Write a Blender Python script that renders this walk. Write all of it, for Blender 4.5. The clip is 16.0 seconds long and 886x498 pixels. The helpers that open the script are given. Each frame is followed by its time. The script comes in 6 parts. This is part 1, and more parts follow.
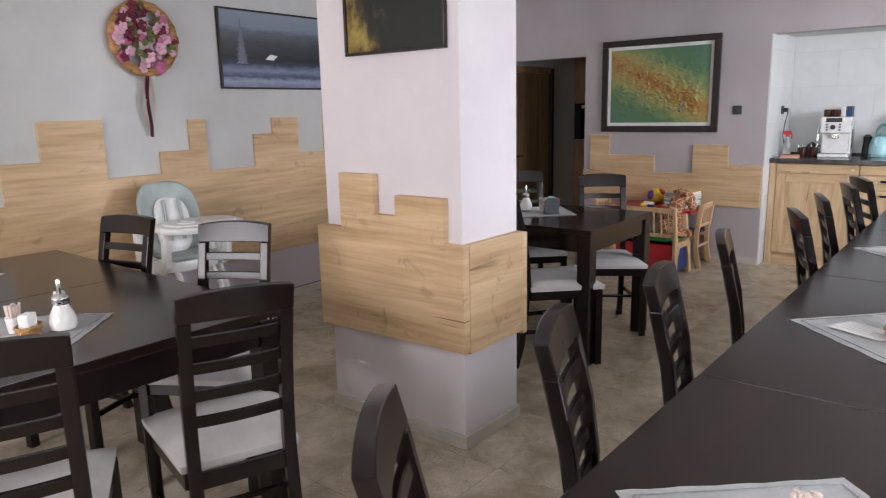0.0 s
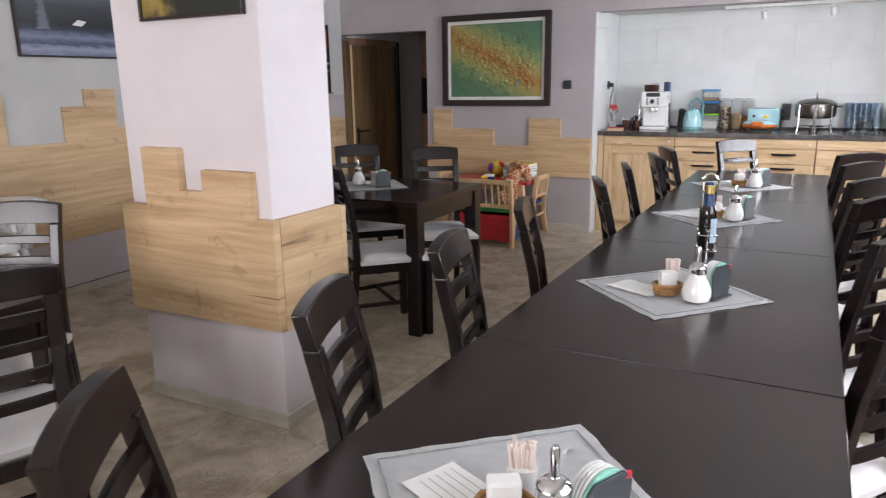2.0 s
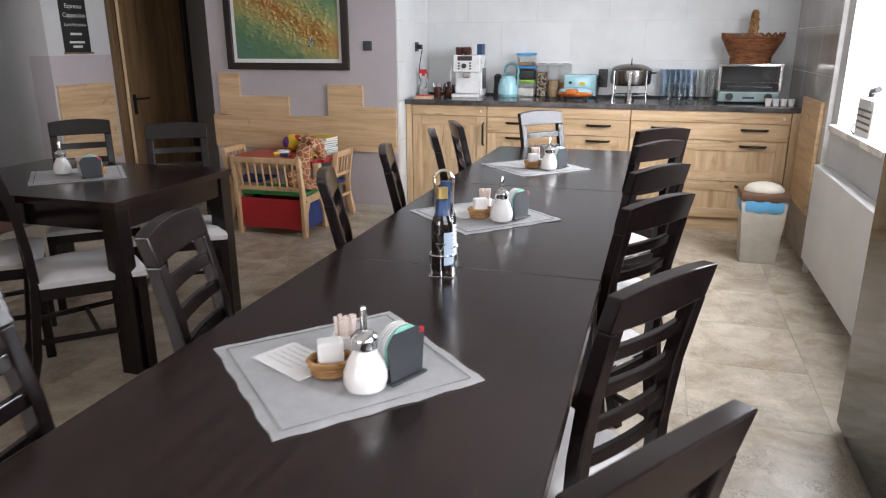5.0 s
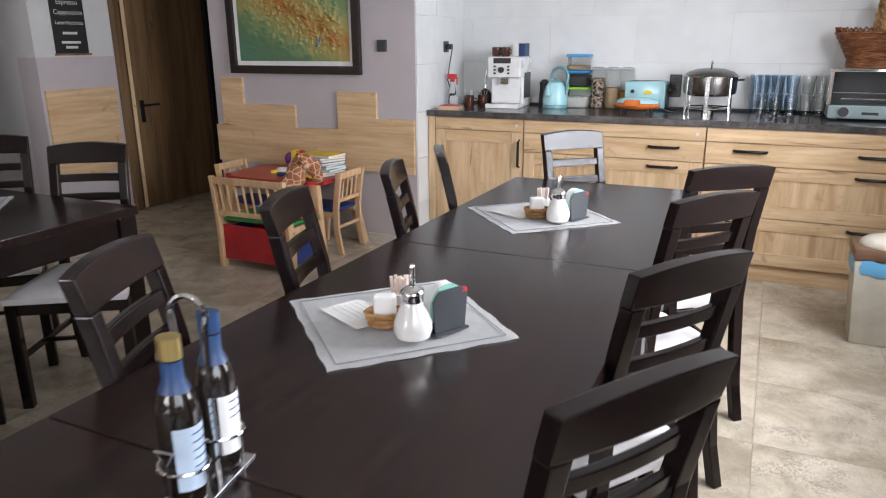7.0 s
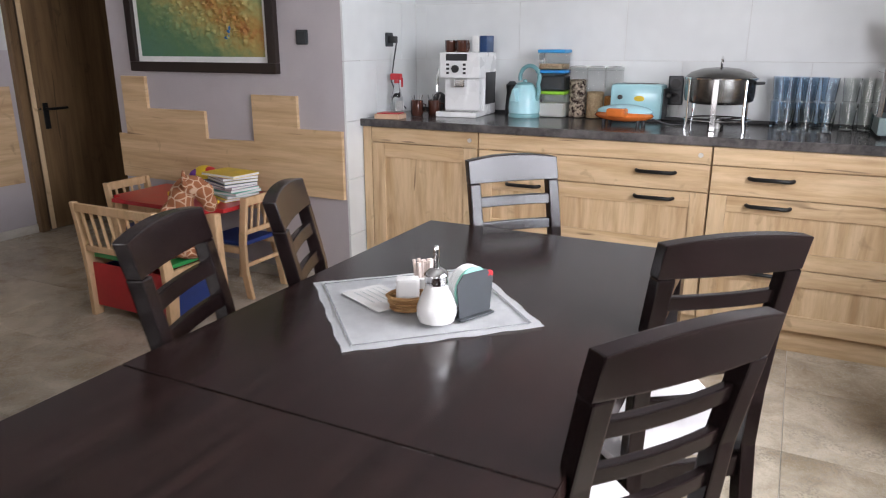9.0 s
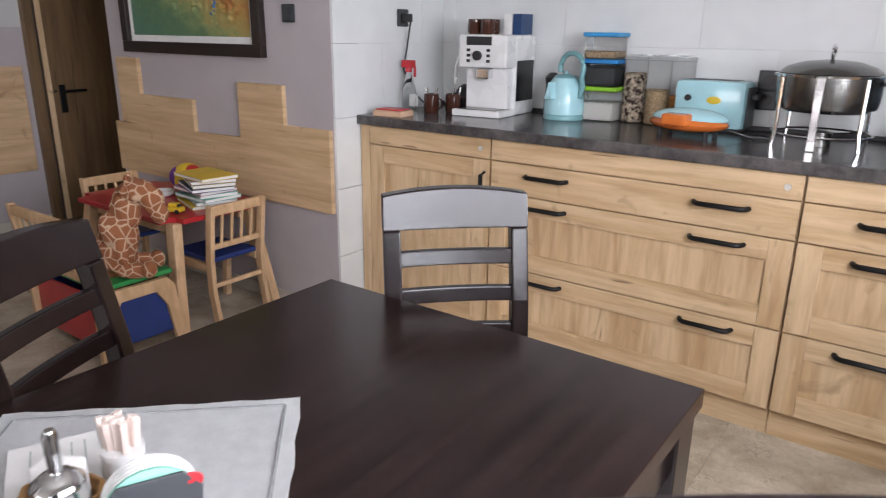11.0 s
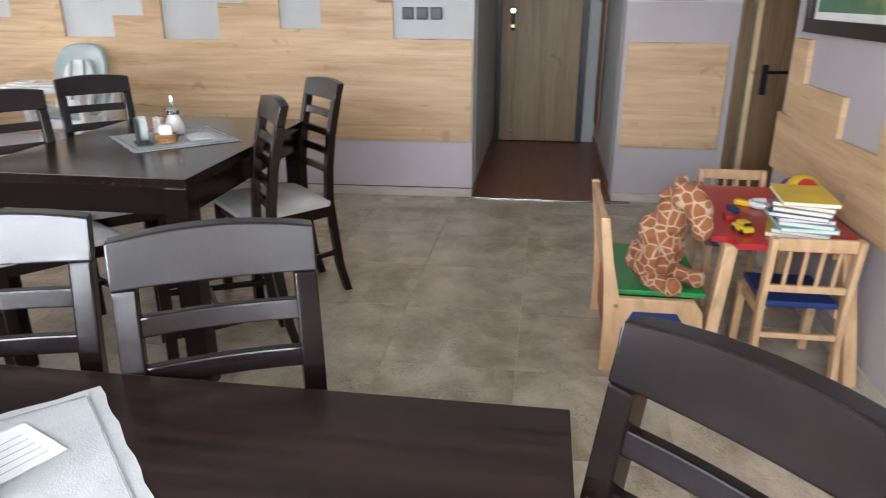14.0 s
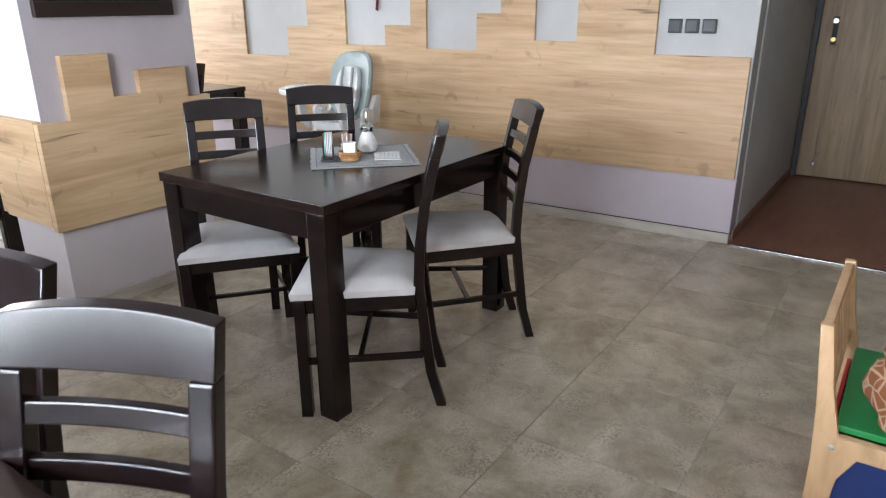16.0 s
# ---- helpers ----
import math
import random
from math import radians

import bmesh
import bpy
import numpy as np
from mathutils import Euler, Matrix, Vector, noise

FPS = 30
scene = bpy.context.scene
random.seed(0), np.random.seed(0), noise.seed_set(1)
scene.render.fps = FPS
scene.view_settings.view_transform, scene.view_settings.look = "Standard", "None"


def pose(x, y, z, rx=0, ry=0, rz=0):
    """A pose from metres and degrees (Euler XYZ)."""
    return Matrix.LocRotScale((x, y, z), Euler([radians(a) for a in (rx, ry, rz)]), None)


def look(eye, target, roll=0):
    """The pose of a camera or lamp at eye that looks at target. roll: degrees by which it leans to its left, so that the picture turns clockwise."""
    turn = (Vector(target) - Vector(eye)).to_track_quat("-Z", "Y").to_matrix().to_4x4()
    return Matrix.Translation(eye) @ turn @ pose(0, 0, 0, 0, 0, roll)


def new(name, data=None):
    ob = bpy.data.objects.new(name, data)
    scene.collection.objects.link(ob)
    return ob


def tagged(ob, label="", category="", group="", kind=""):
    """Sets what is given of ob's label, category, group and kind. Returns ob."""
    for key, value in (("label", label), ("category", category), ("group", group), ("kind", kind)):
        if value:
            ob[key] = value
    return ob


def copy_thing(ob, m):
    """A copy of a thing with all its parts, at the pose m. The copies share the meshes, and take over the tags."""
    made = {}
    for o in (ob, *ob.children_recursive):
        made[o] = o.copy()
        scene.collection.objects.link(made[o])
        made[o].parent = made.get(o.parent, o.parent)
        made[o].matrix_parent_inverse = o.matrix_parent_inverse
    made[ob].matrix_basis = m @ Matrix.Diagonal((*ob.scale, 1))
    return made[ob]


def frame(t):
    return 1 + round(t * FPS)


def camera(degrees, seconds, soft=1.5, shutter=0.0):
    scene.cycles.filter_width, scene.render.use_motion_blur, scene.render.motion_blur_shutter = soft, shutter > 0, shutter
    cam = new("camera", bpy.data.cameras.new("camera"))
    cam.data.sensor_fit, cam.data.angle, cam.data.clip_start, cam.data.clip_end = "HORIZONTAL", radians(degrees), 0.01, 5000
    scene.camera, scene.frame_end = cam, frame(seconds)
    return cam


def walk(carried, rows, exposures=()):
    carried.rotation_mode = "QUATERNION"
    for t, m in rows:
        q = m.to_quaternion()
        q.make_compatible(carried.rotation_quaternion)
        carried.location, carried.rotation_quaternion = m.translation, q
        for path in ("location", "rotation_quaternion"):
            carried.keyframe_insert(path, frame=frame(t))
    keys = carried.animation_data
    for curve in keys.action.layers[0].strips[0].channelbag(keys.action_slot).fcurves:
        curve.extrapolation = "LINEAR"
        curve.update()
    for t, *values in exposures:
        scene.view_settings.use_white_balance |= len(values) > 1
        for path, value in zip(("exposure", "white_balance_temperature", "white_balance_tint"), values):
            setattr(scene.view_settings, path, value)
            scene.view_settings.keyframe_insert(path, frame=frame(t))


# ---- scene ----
cam = camera(65.3, 16.0, soft=1.1, shutter=0.35)
PATH = [
    (0, (1.272, 0.745, 1.387), (0.034, 2.264, 0.991), -1.3),
    (0.5, (1.312, 0.801, 1.384), (0.129, 2.36, 0.97), -1.2),
    (1, (1.368, 0.824, 1.381), (0.258, 2.43, 0.949), -1.2),
    (1.5, (1.408, 0.844, 1.375), (0.407, 2.514, 0.922), -1.0),
    (2, (1.443, 0.88, 1.364), (0.524, 2.593, 0.895), -0.9),
    (2.5, (1.46, 0.93, 1.343), (0.664, 2.696, 0.845), -0.7),
    (3, (1.469, 1.014, 1.348), (0.787, 2.816, 0.814), -0.7),
    (3.5, (1.514, 1.157, 1.343), (0.936, 2.991, 0.792), -0.5),
    (4, (1.577, 1.32, 1.351), (1.027, 3.157, 0.783), -0.4),
    (4.2, (1.595, 1.41, 1.351), (1.052, 3.248, 0.779), -0.3),
    (6.3, (1.738, 2.543, 1.344), (1.03, 4.325, 0.775), -0.1),
    (7, (1.772, 2.938, 1.332), (0.96, 4.675, 0.764), -0.3),
    (7.5, (1.746, 3.222, 1.333), (0.92, 4.953, 0.765), -0.2),
    (8, (1.754, 3.540, 1.308), (0.932, 5.274, 0.745), -0.2),
    (8.5, (1.749, 3.785, 1.292), (0.907, 5.509, 0.729), -0.1),
    (11, (1.772, 4.918, 1.261), (0.65, 6.46, 0.66), 0.7),
    (11.4, (1.792, 5.076, 1.262), (0.455, 6.428, 0.644), 0.8),
    (11.8, (1.793, 5.209, 1.266), (0.315, 6.394, 0.626), 0.6),
    (12.2, (1.762, 5.344, 1.254), (0.164, 6.363, 0.613), 0.7),
    (12.5, (1.751, 5.433, 1.266), (0.083, 6.321, 0.612), 0.7),
    (13, (1.75, 5.622, 1.272), (-0.071, 6.104, 0.601), 0.5),
    (13.4, (1.688, 5.734, 1.26), (-0.19, 5.898, 0.59), 0.5),
    (14, (1.586, 5.851, 1.28), (-0.274, 5.585, 0.596), 0.1),
    (14.5, (1.468, 5.937, 1.277), (-0.338, 5.409, 0.6), 0.1),
    (15, (1.377, 6.055, 1.298), (-0.33, 5.259, 0.627), -0.3),
    (15.5, (1.215, 6.138, 1.286), (-0.409, 5.18, 0.62), -0.4),
    (16, (1.056, 6.166, 1.316), (-0.498, 5.102, 0.642), -0.3),
]
walk(cam, [(t, look(eye, target, roll)) for t, eye, target, roll in PATH],
     [(0, -0.27, 6380, 16), (3.5, -0.16, 6420, 15), (7, -0.16, 6400, 15), (8.5, -0.27, 6400, 16), (11, -0.38, 6450, 18), (12.5, -0.04, 6450, 18), (14, 0.32, 6220, 12), (16, 0.42, 6050, 11)])

# ---- world and light ----
world = bpy.data.worlds.new("world")
scene.world = world
world.use_nodes = True
wn = world.node_tree
sky = wn.nodes.new("ShaderNodeTexSky")
sky.sky_type, sky.sun_disc = "NISHITA", False
sky.sun_elevation, sky.sun_rotation = radians(42), radians(75)
wn.links.new(sky.outputs[0], wn.nodes["Background"].inputs[0])
wn.nodes["Background"].inputs[1].default_value = 0.12


def lamp(name, eye, target, sx, sy, watts, colour):
    d = bpy.data.lights.new(name, "AREA")
    d.shape, d.size, d.size_y, d.energy, d.color = "RECTANGLE", sx, sy, watts, colour
    ob = new(name, d)
    ob.matrix_world = look(eye, target)
    return ob


sun = bpy.data.lights.new("sun", "SUN")
sun.energy, sun.angle, sun.color = 0.8, radians(15), (1, 0.96, 0.9)
new("sun", sun).matrix_world = look((8, 2, 7), (0, 3, 0))
DAY = (0.92, 0.96, 1.0)
# daylight in the openings of the windows
lamp("window_light", (2.84, 5.35, 1.5), (0, 5.35, -0.1), 1.6, 1.2, 125, DAY)
lamp("window_light", (2.84, 1.9, 1.5), (0, 1.9, -0.1), 2.1, 1.3, 58, DAY)
lamp("window_light", (-0.6, -1.92, 1.55), (-0.6, 2, 0.1), 2.6, 1.3, 145, (1, 0.97, 0.96))

# ---- materials ----


def material(name, low, high, rough=0.5, metal=0.0, scale=(8, 8, 8), detail=4.0, bump=0.0, bump_scale=60.0, rand=0.0, coat=0.0, spec=0.5, fine=0.15, shine=0.08):
    """Two-scale noise between two colours, with fine relief."""
    m = bpy.data.materials.new(name)
    m.use_nodes = True
    n, l = m.node_tree.nodes, m.node_tree.links
    b = n["Principled BSDF"]
    tc = n.new("ShaderNodeTexCoord")
    mp = n.new("ShaderNodeMapping")
    mp.inputs["Scale"].default_value = scale
    l.new(tc.outputs["Object"], mp.inputs[0])
    a = n.new("ShaderNodeTexNoise")
    a.inputs["Scale"].default_value, a.inputs["Detail"].default_value, a.inputs["Roughness"].default_value = 1.0, detail, 0.65
    l.new(mp.outputs[0], a.inputs[0])
    c = n.new("ShaderNodeTexNoise")
    c.inputs["Scale"].default_value, c.inputs["Detail"].default_value = bump_scale, 3
    l.new(tc.outputs["Object"], c.inputs[0])
    add = n.new("ShaderNodeMath")
    add.operation = "MULTIPLY_ADD"
    l.new(c.outputs[0], add.inputs[0])
    add.inputs[1].default_value = fine
    l.new(a.outputs[0], add.inputs[2])
    r = n.new("ShaderNodeValToRGB")
    r.color_ramp.elements[0].position, r.color_ramp.elements[1].position = 0.36 + fine / 2, 0.66 + fine / 2
    r.color_ramp.elements[0].color, r.color_ramp.elements[1].color = (*low, 1), (*high, 1)
    last = add.outputs[0]
    if rand:
        oi = n.new("ShaderNodeObjectInfo")
        ad = n.new("ShaderNodeMath")
        ad.operation = "MULTIPLY_ADD"
        l.new(oi.outputs["Random"], ad.inputs[0])
        ad.inputs[1].default_value = rand
        l.new(last, ad.inputs[2])
        ad2 = n.new("ShaderNodeMath")
        ad2.operation = "SUBTRACT"
        l.new(ad.outputs[0], ad2.inputs[0])
        ad2.inputs[1].default_value = rand / 2
        last = ad2.outputs[0]
    l.new(last, r.inputs[0])
    l.new(r.outputs[0], b.inputs["Base Color"])
    rm = n.new("ShaderNodeMapRange")
    rm.inputs["To Min"].default_value, rm.inputs["To Max"].default_value = max(rough - shine, 0.02), min(rough + shine, 1)
    l.new(a.outputs[0], rm.inputs[0])
    l.new(rm.outputs[0], b.inputs["Roughness"])
    b.inputs["Metallic"].default_value, b.inputs["Coat Weight"].default_value, b.inputs["Specular IOR Level"].default_value = metal, coat, spec
    if bump:
        bp = n.new("ShaderNodeBump")
        bp.inputs["Strength"].default_value, bp.inputs["Distance"].default_value = bump, 0.004
        l.new(c.outputs[0], bp.inputs["Height"])
        l.new(bp.outputs[0], b.inputs["Normal"])
    return m


def oak(name, scale, light=(0.68, 0.485, 0.285), dark=(0.52, 0.34, 0.18), crack=(0.13, 0.07, 0.03), rough=0.5, cut=0.7):
    """Oak board: long grain, broad streaks, short dark cracks and some knots. scale: across and along the grain."""
    m = bpy.data.materials.new(name)
    m.use_nodes = True
    n, l = m.node_tree.nodes, m.node_tree.links
    b = n["Principled BSDF"]
    tc, oi = n.new("ShaderNodeTexCoord"), n.new("ShaderNodeObjectInfo")
    shift = n.new("ShaderNodeVectorMath")
    shift.operation = "MULTIPLY_ADD"
    l.new(oi.outputs["Random"], shift.inputs[0])
    shift.inputs[1].default_value = (7, 13, 5)
    l.new(tc.outputs["Object"], shift.inputs[2])

    def grain(k, detail, distort):
        mp, t = n.new("ShaderNodeMapping"), n.new("ShaderNodeTexNoise")
        mp.inputs["Scale"].default_value = [s * k for s in scale]
        l.new(shift.outputs[0], mp.inputs[0])
        l.new(mp.outputs[0], t.inputs[0])
        t.inputs["Scale"].default_value, t.inputs["Detail"].default_value, t.inputs["Distortion"].default_value, t.inputs["Roughness"].default_value = 1, detail, distort, 0.6
        return t.outputs[0]

    def ramp(src, stops):
        r = n.new("ShaderNodeValToRGB")
        for _ in stops[2:]:
            r.color_ramp.elements.new(0.5)
        for e, (p, col) in zip(r.color_ramp.elements, stops):
            e.position, e.color = p, (*col, 1)
        l.new(src, r.inputs[0])
        return r.outputs[0]

    broad, fine, cracks = grain(0.55, 5, 1.2), grain(2.6, 4, 0.2), grain(1.7, 1.5, 0.6)
    mid = [(p + q) / 2 for p, q in zip(light, dark)]
    base = ramp(broad, [(0.34, dark), (0.46, mid), (0.58, light)])
    mx = n.new("ShaderNodeMix")
    mx.data_type, mx.blend_type = "RGBA", "MULTIPLY"
    mx.inputs[0].default_value = 0.55
    l.new(base, mx.inputs[6])
    l.new(ramp(fine, [(0.3, (0.62, 0.56, 0.5)), (0.6, (1, 1, 1))]), mx.inputs[7])
    knot, kn = n.new("ShaderNodeTexNoise"), n.new("ShaderNodeMix")
    knot.inputs["Scale"].default_value, knot.inputs["Detail"].default_value, knot.inputs["Distortion"].default_value = 7.5, 3, 1.0
    l.new(shift.outputs[0], knot.inputs[0])
    kn.data_type = "RGBA"
    l.new(ramp(knot.outputs[0], [(0.64, (0, 0, 0)), (0.74, (0.55, 0.55, 0.55))]), kn.inputs[0])
    l.new(mx.outputs[2], kn.inputs[6])
    kn.inputs[7].default_value = (*[c * 0.55 for c in dark], 1)
    mc = n.new("ShaderNodeMix")
    mc.data_type = "RGBA"
    l.new(ramp(cracks, [(cut, (0, 0, 0)), (cut + 0.05, (0.75, 0.75, 0.75))]), mc.inputs[0])
    l.new(kn.outputs[2], mc.inputs[6])
    mc.inputs[7].default_value = (*crack, 1)
    l.new(mc.outputs[2], b.inputs["Base Color"])
    b.inputs["Roughness"].default_value = rough
    bp = n.new("ShaderNodeBump")
    bp.inputs["Strength"].default_value, bp.inputs["Distance"].default_value = 0.15, 0.002
    l.new(fine, bp.inputs["Height"])
    l.new(bp.outputs[0], b.inputs["Normal"])
    return m


def plain(name, col, rough=0.5, metal=0.0, coat=0.0, var=0.12, bump=0.0):
    return material(name, [c * (1 - var) for c in col], [min(c * (1 + var), 1) for c in col], rough, metal, (5, 5, 5), 3, bump, 90, 0, coat)


def clear(name, col, rough=0.03, ior=1.45):
    m = bpy.data.materials.new(name)
    m.use_nodes = True
    b = m.node_tree.nodes["Principled BSDF"]
    b.inputs["Base Color"].default_value = (*col, 1)
    b.inputs["Roughness"].default_value, b.inputs["IOR"].default_value, b.inputs["Transmission Weight"].default_value = rough, ior, 1.0
    return m


def ramp_picture(name, stops, axis, lo, hi, wobble, scale, rough=0.4, ridge=0.0):
    """A printed picture: bands of colour along one axis, broken up by noise."""
    m = bpy.data.materials.new(name)
    m.use_nodes = True
    n, l = m.node_tree.nodes, m.node_tree.links
    tc, sp, t, mr, ad, r = (n.new("ShaderNode" + k) for k in ("TexCoord", "SeparateXYZ", "TexNoise", "MapRange", "Math", "ValToRGB"))
    l.new(tc.outputs["Object"], sp.inputs[0])
    mp = n.new("ShaderNodeMapping")
    mp.inputs["Scale"].default_value = scale
    l.new(tc.outputs["Object"], mp.inputs[0])
    l.new(mp.outputs[0], t.inputs[0])
    t.inputs["Scale"].default_value, t.inputs["Detail"].default_value, t.inputs["Roughness"].default_value = 1, 8, 0.68
    src = sp.outputs[axis]
    if ridge:
        tilt = n.new("ShaderNodeMath")
        tilt.operation = "MULTIPLY_ADD"
        l.new(sp.outputs[0], tilt.inputs[0])
        tilt.inputs[1].default_value = ridge
        l.new(src, tilt.inputs[2])
        ab = n.new("ShaderNodeMath")
        ab.operation = "ABSOLUTE"
        l.new(tilt.outputs[0], ab.inputs[0])
        src = ab.outputs[0]
    l.new(src, mr.inputs[0])
    mr.inputs["From Min"].default_value, mr.inputs["From Max"].default_value = lo, hi
    ad.operation = "MULTIPLY_ADD"
    l.new(t.outputs[0], ad.inputs[0])
    ad.inputs[1].default_value = wobble
    sub = n.new("ShaderNodeMath")
    sub.operation = "SUBTRACT"
    l.new(mr.outputs[0], sub.inputs[0])
    sub.inputs[1].default_value = wobble / 2
    l.new(sub.outputs[0], ad.inputs[2])
    for _ in stops[2:]:
        r.color_ramp.elements.new(0.5)
    for e, (p, col) in zip(r.color_ramp.elements, stops):
        e.position, e.color = p, (*col, 1)
    l.new(ad.outputs[0], r.inputs[0])
    l.new(r.outputs[0], n["Principled BSDF"].inputs["Base Color"])
    n["Principled BSDF"].inputs["Roughness"].default_value = rough
    return m


M_lilac = material("lilac_plaster", (0.43, 0.39, 0.402), (0.49, 0.452, 0.462), 0.85, 0, (1.3, 1.3, 1.3), 5, 0.25, 140)
# same lilac paint, made paler: brighter light low on the west wall, in its colour
M_lilac_lit = material("lit_lilac_plaster", (0.53, 0.475, 0.515), (0.59, 0.535, 0.575), 0.8, 0, (1.3, 1.3, 1.3), 5, 0.25, 140)
M_white = material("white_plaster", (0.52, 0.525, 0.515), (0.60, 0.605, 0.595), 0.85, 0, (1.5, 1.5, 1.5), 5, 0.25, 140)
M_column = material("pale_plaster", (0.66, 0.61, 0.63), (0.72, 0.675, 0.69), 0.85, 0, (1.5, 1.5, 1.5), 5, 0.25, 140)
M_ceiling = material("ceiling_paint", (0.60, 0.592, 0.575), (0.66, 0.652, 0.635), 0.9, 0, (1, 1, 1), 4, 0.2, 120)
M_oak = oak("oak_board", (1.0, 1.0, 15))
M_oak_up = oak("oak_upright", (15, 15, 1.7), (0.66, 0.48, 0.29), (0.49, 0.32, 0.165), cut=0.73)
M_oak_across = oak("oak_across", (1.7, 15, 17), (0.66, 0.48, 0.29), (0.5, 0.33, 0.17), cut=0.68)
M_door = oak("door_wood", (16, 16, 1.1), (0.19, 0.115, 0.052), (0.105, 0.06, 0.028), (0.06, 0.035, 0.015), cut=0.68)
M_door_grey = oak("grey_door_wood", (16, 16, 1.1), (0.38, 0.265, 0.15), (0.27, 0.18, 0.10), (0.15, 0.095, 0.05), cut=0.69)
M_brown = oak("dark_brown_wood", (12, 12, 1.2), (0.30, 0.165, 0.095), (0.2, 0.11, 0.06), (0.08, 0.04, 0.02))
M_top = material("wenge_tabletop", (0.009, 0.0043, 0.0038), (0.025, 0.0122, 0.0107), 0.2, 0, (55, 1.6, 55), 3, 0.03, 120, 0, 0.0, 0.46, 0.15, 0.0)
M_wenge = material("dark_stained_wood", (0.006, 0.003, 0.0031), (0.012, 0.0065, 0.0063), 0.22, 0, (6, 6, 20), 4, 0.0, 60, 0, 0, 0.44, 0.15, 0.0)
M_fabric = material("light_seat_fabric", (0.60, 0.575, 0.565), (0.72, 0.695, 0.685), 0.9, 0, (6, 6, 6), 4, 0.5, 420)


def stone_vinyl():
    """Cloudy olive-brown stone print with dark pitted speckle in patches, each tile a little different."""
    m = bpy.data.materials.new("stone_vinyl")
    m.use_nodes = True
    n, l = m.node_tree.nodes, m.node_tree.links
    b = n["Principled BSDF"]
    tc, oi, shift = n.new("ShaderNodeTexCoord"), n.new("ShaderNodeObjectInfo"), n.new("ShaderNodeVectorMath")
    shift.operation = "MULTIPLY_ADD"
    l.new(oi.outputs["Random"], shift.inputs[0])
    shift.inputs[1].default_value = (9, 17, 4)
    l.new(tc.outputs["Object"], shift.inputs[2])

    def cloud(scale, detail, rough, distort=0.0):
        t = n.new("ShaderNodeTexNoise")
        t.inputs["Scale"].default_value, t.inputs["Detail"].default_value, t.inputs["Roughness"].default_value, t.inputs["Distortion"].default_value = scale, detail, rough, distort
        l.new(shift.outputs[0], t.inputs[0])
        return t.outputs[0]

    def ramp(src, a, b_, ca, cb):
        r = n.new("ShaderNodeValToRGB")
        r.color_ramp.elements[0].position, r.color_ramp.elements[0].color = a, (*ca, 1)
        r.color_ramp.elements[1].position, r.color_ramp.elements[1].color = b_, (*cb, 1)
        l.new(src, r.inputs[0])
        return r.outputs[0]

    base = ramp(cloud(4.5, 9, 0.66, 0.4), 0.34, 0.66, (0.35, 0.29, 0.208), (0.66, 0.59, 0.48))
    pits = ramp(cloud(115, 2, 0.55), 0.44, 0.54, (1, 1, 1), (0, 0, 0))
    where = ramp(cloud(6.5, 4, 0.6), 0.40, 0.58, (0.62, 0.62, 0.62), (0.12, 0.12, 0.12))
    amount = n.new("ShaderNodeMath")
    amount.operation = "MULTIPLY"
    l.new(pits, amount.inputs[0])
    l.new(where, amount.inputs[1])
    mx = n.new("ShaderNodeMix")
    mx.data_type = "RGBA"
    l.new(amount.outputs[0], mx.inputs[0])
    l.new(base, mx.inputs[6])
    mx.inputs[7].default_value = (0.14, 0.112, 0.075, 1)
    l.new(mx.outputs[2], b.inputs["Base Color"])
    rr = n.new("ShaderNodeMapRange")
    rr.inputs["To Min"].default_value, rr.inputs["To Max"].default_value = 0.24, 0.42
    l.new(amount.outputs[0], rr.inputs[0])
    l.new(rr.outputs[0], b.inputs["Roughness"])
    bp = n.new("ShaderNodeBump")
    bp.inputs["Strength"].default_value, bp.inputs["Distance"].default_value, bp.invert = 0.3, 0.002, True
    l.new(amount.outputs[0], bp.inputs["Height"])
    l.new(bp.outputs[0], b.inputs["Normal"])
    return m


M_floor = stone_vinyl()
M_hallfloor = material("red_brown_vinyl", (0.17, 0.068, 0.04), (0.29, 0.125, 0.078), 0.35, 0, (3, 14, 3), 6, 0.15, 60)
M_skirt = material("skirting", (0.46, 0.425, 0.36), (0.62, 0.585, 0.52), 0.6, 0, (3, 3, 12), 5)
M_tile = material("white_glazed_tile", (0.67, 0.688, 0.682), (0.75, 0.768, 0.762), 0.34, 0, (2, 2, 2), 3, 0.05, 8, 0.1)
M_grout = plain("grout", (0.66, 0.66, 0.645), 0.9)
M_grey_tile = material("grey_glazed_tile", (0.36, 0.34, 0.325), (0.44, 0.42, 0.40), 0.15, 0, (2, 2, 2), 3, 0.05, 8, 0.1)
M_counter = material("slate_worktop", (0.035, 0.032, 0.032), (0.12, 0.108, 0.105), 0.2, 0, (7, 7, 7), 9, 0.06, 60, 0, 0, 0.5, 0.35)
M_black = plain("black_plastic", (0.02, 0.02, 0.022), 0.4)
M_iron = plain("black_iron", (0.015, 0.015, 0.016), 0.42, 0.6)
M_anth = plain("anthracite_plastic", (0.045, 0.05, 0.055), 0.4)
M_chrome = plain("chrome", (0.8, 0.8, 0.8), 0.1, 1.0, 0, 0.04)
M_steel = plain("brushed_steel", (0.27, 0.265, 0.255), 0.26, 1.0)
M_pale_steel = plain("pale_steel", (0.6, 0.58, 0.54), 0.35, 0.3)
M_whitep = plain("white_plastic", (0.78, 0.78, 0.77), 0.28, 0, 0, 0.04)
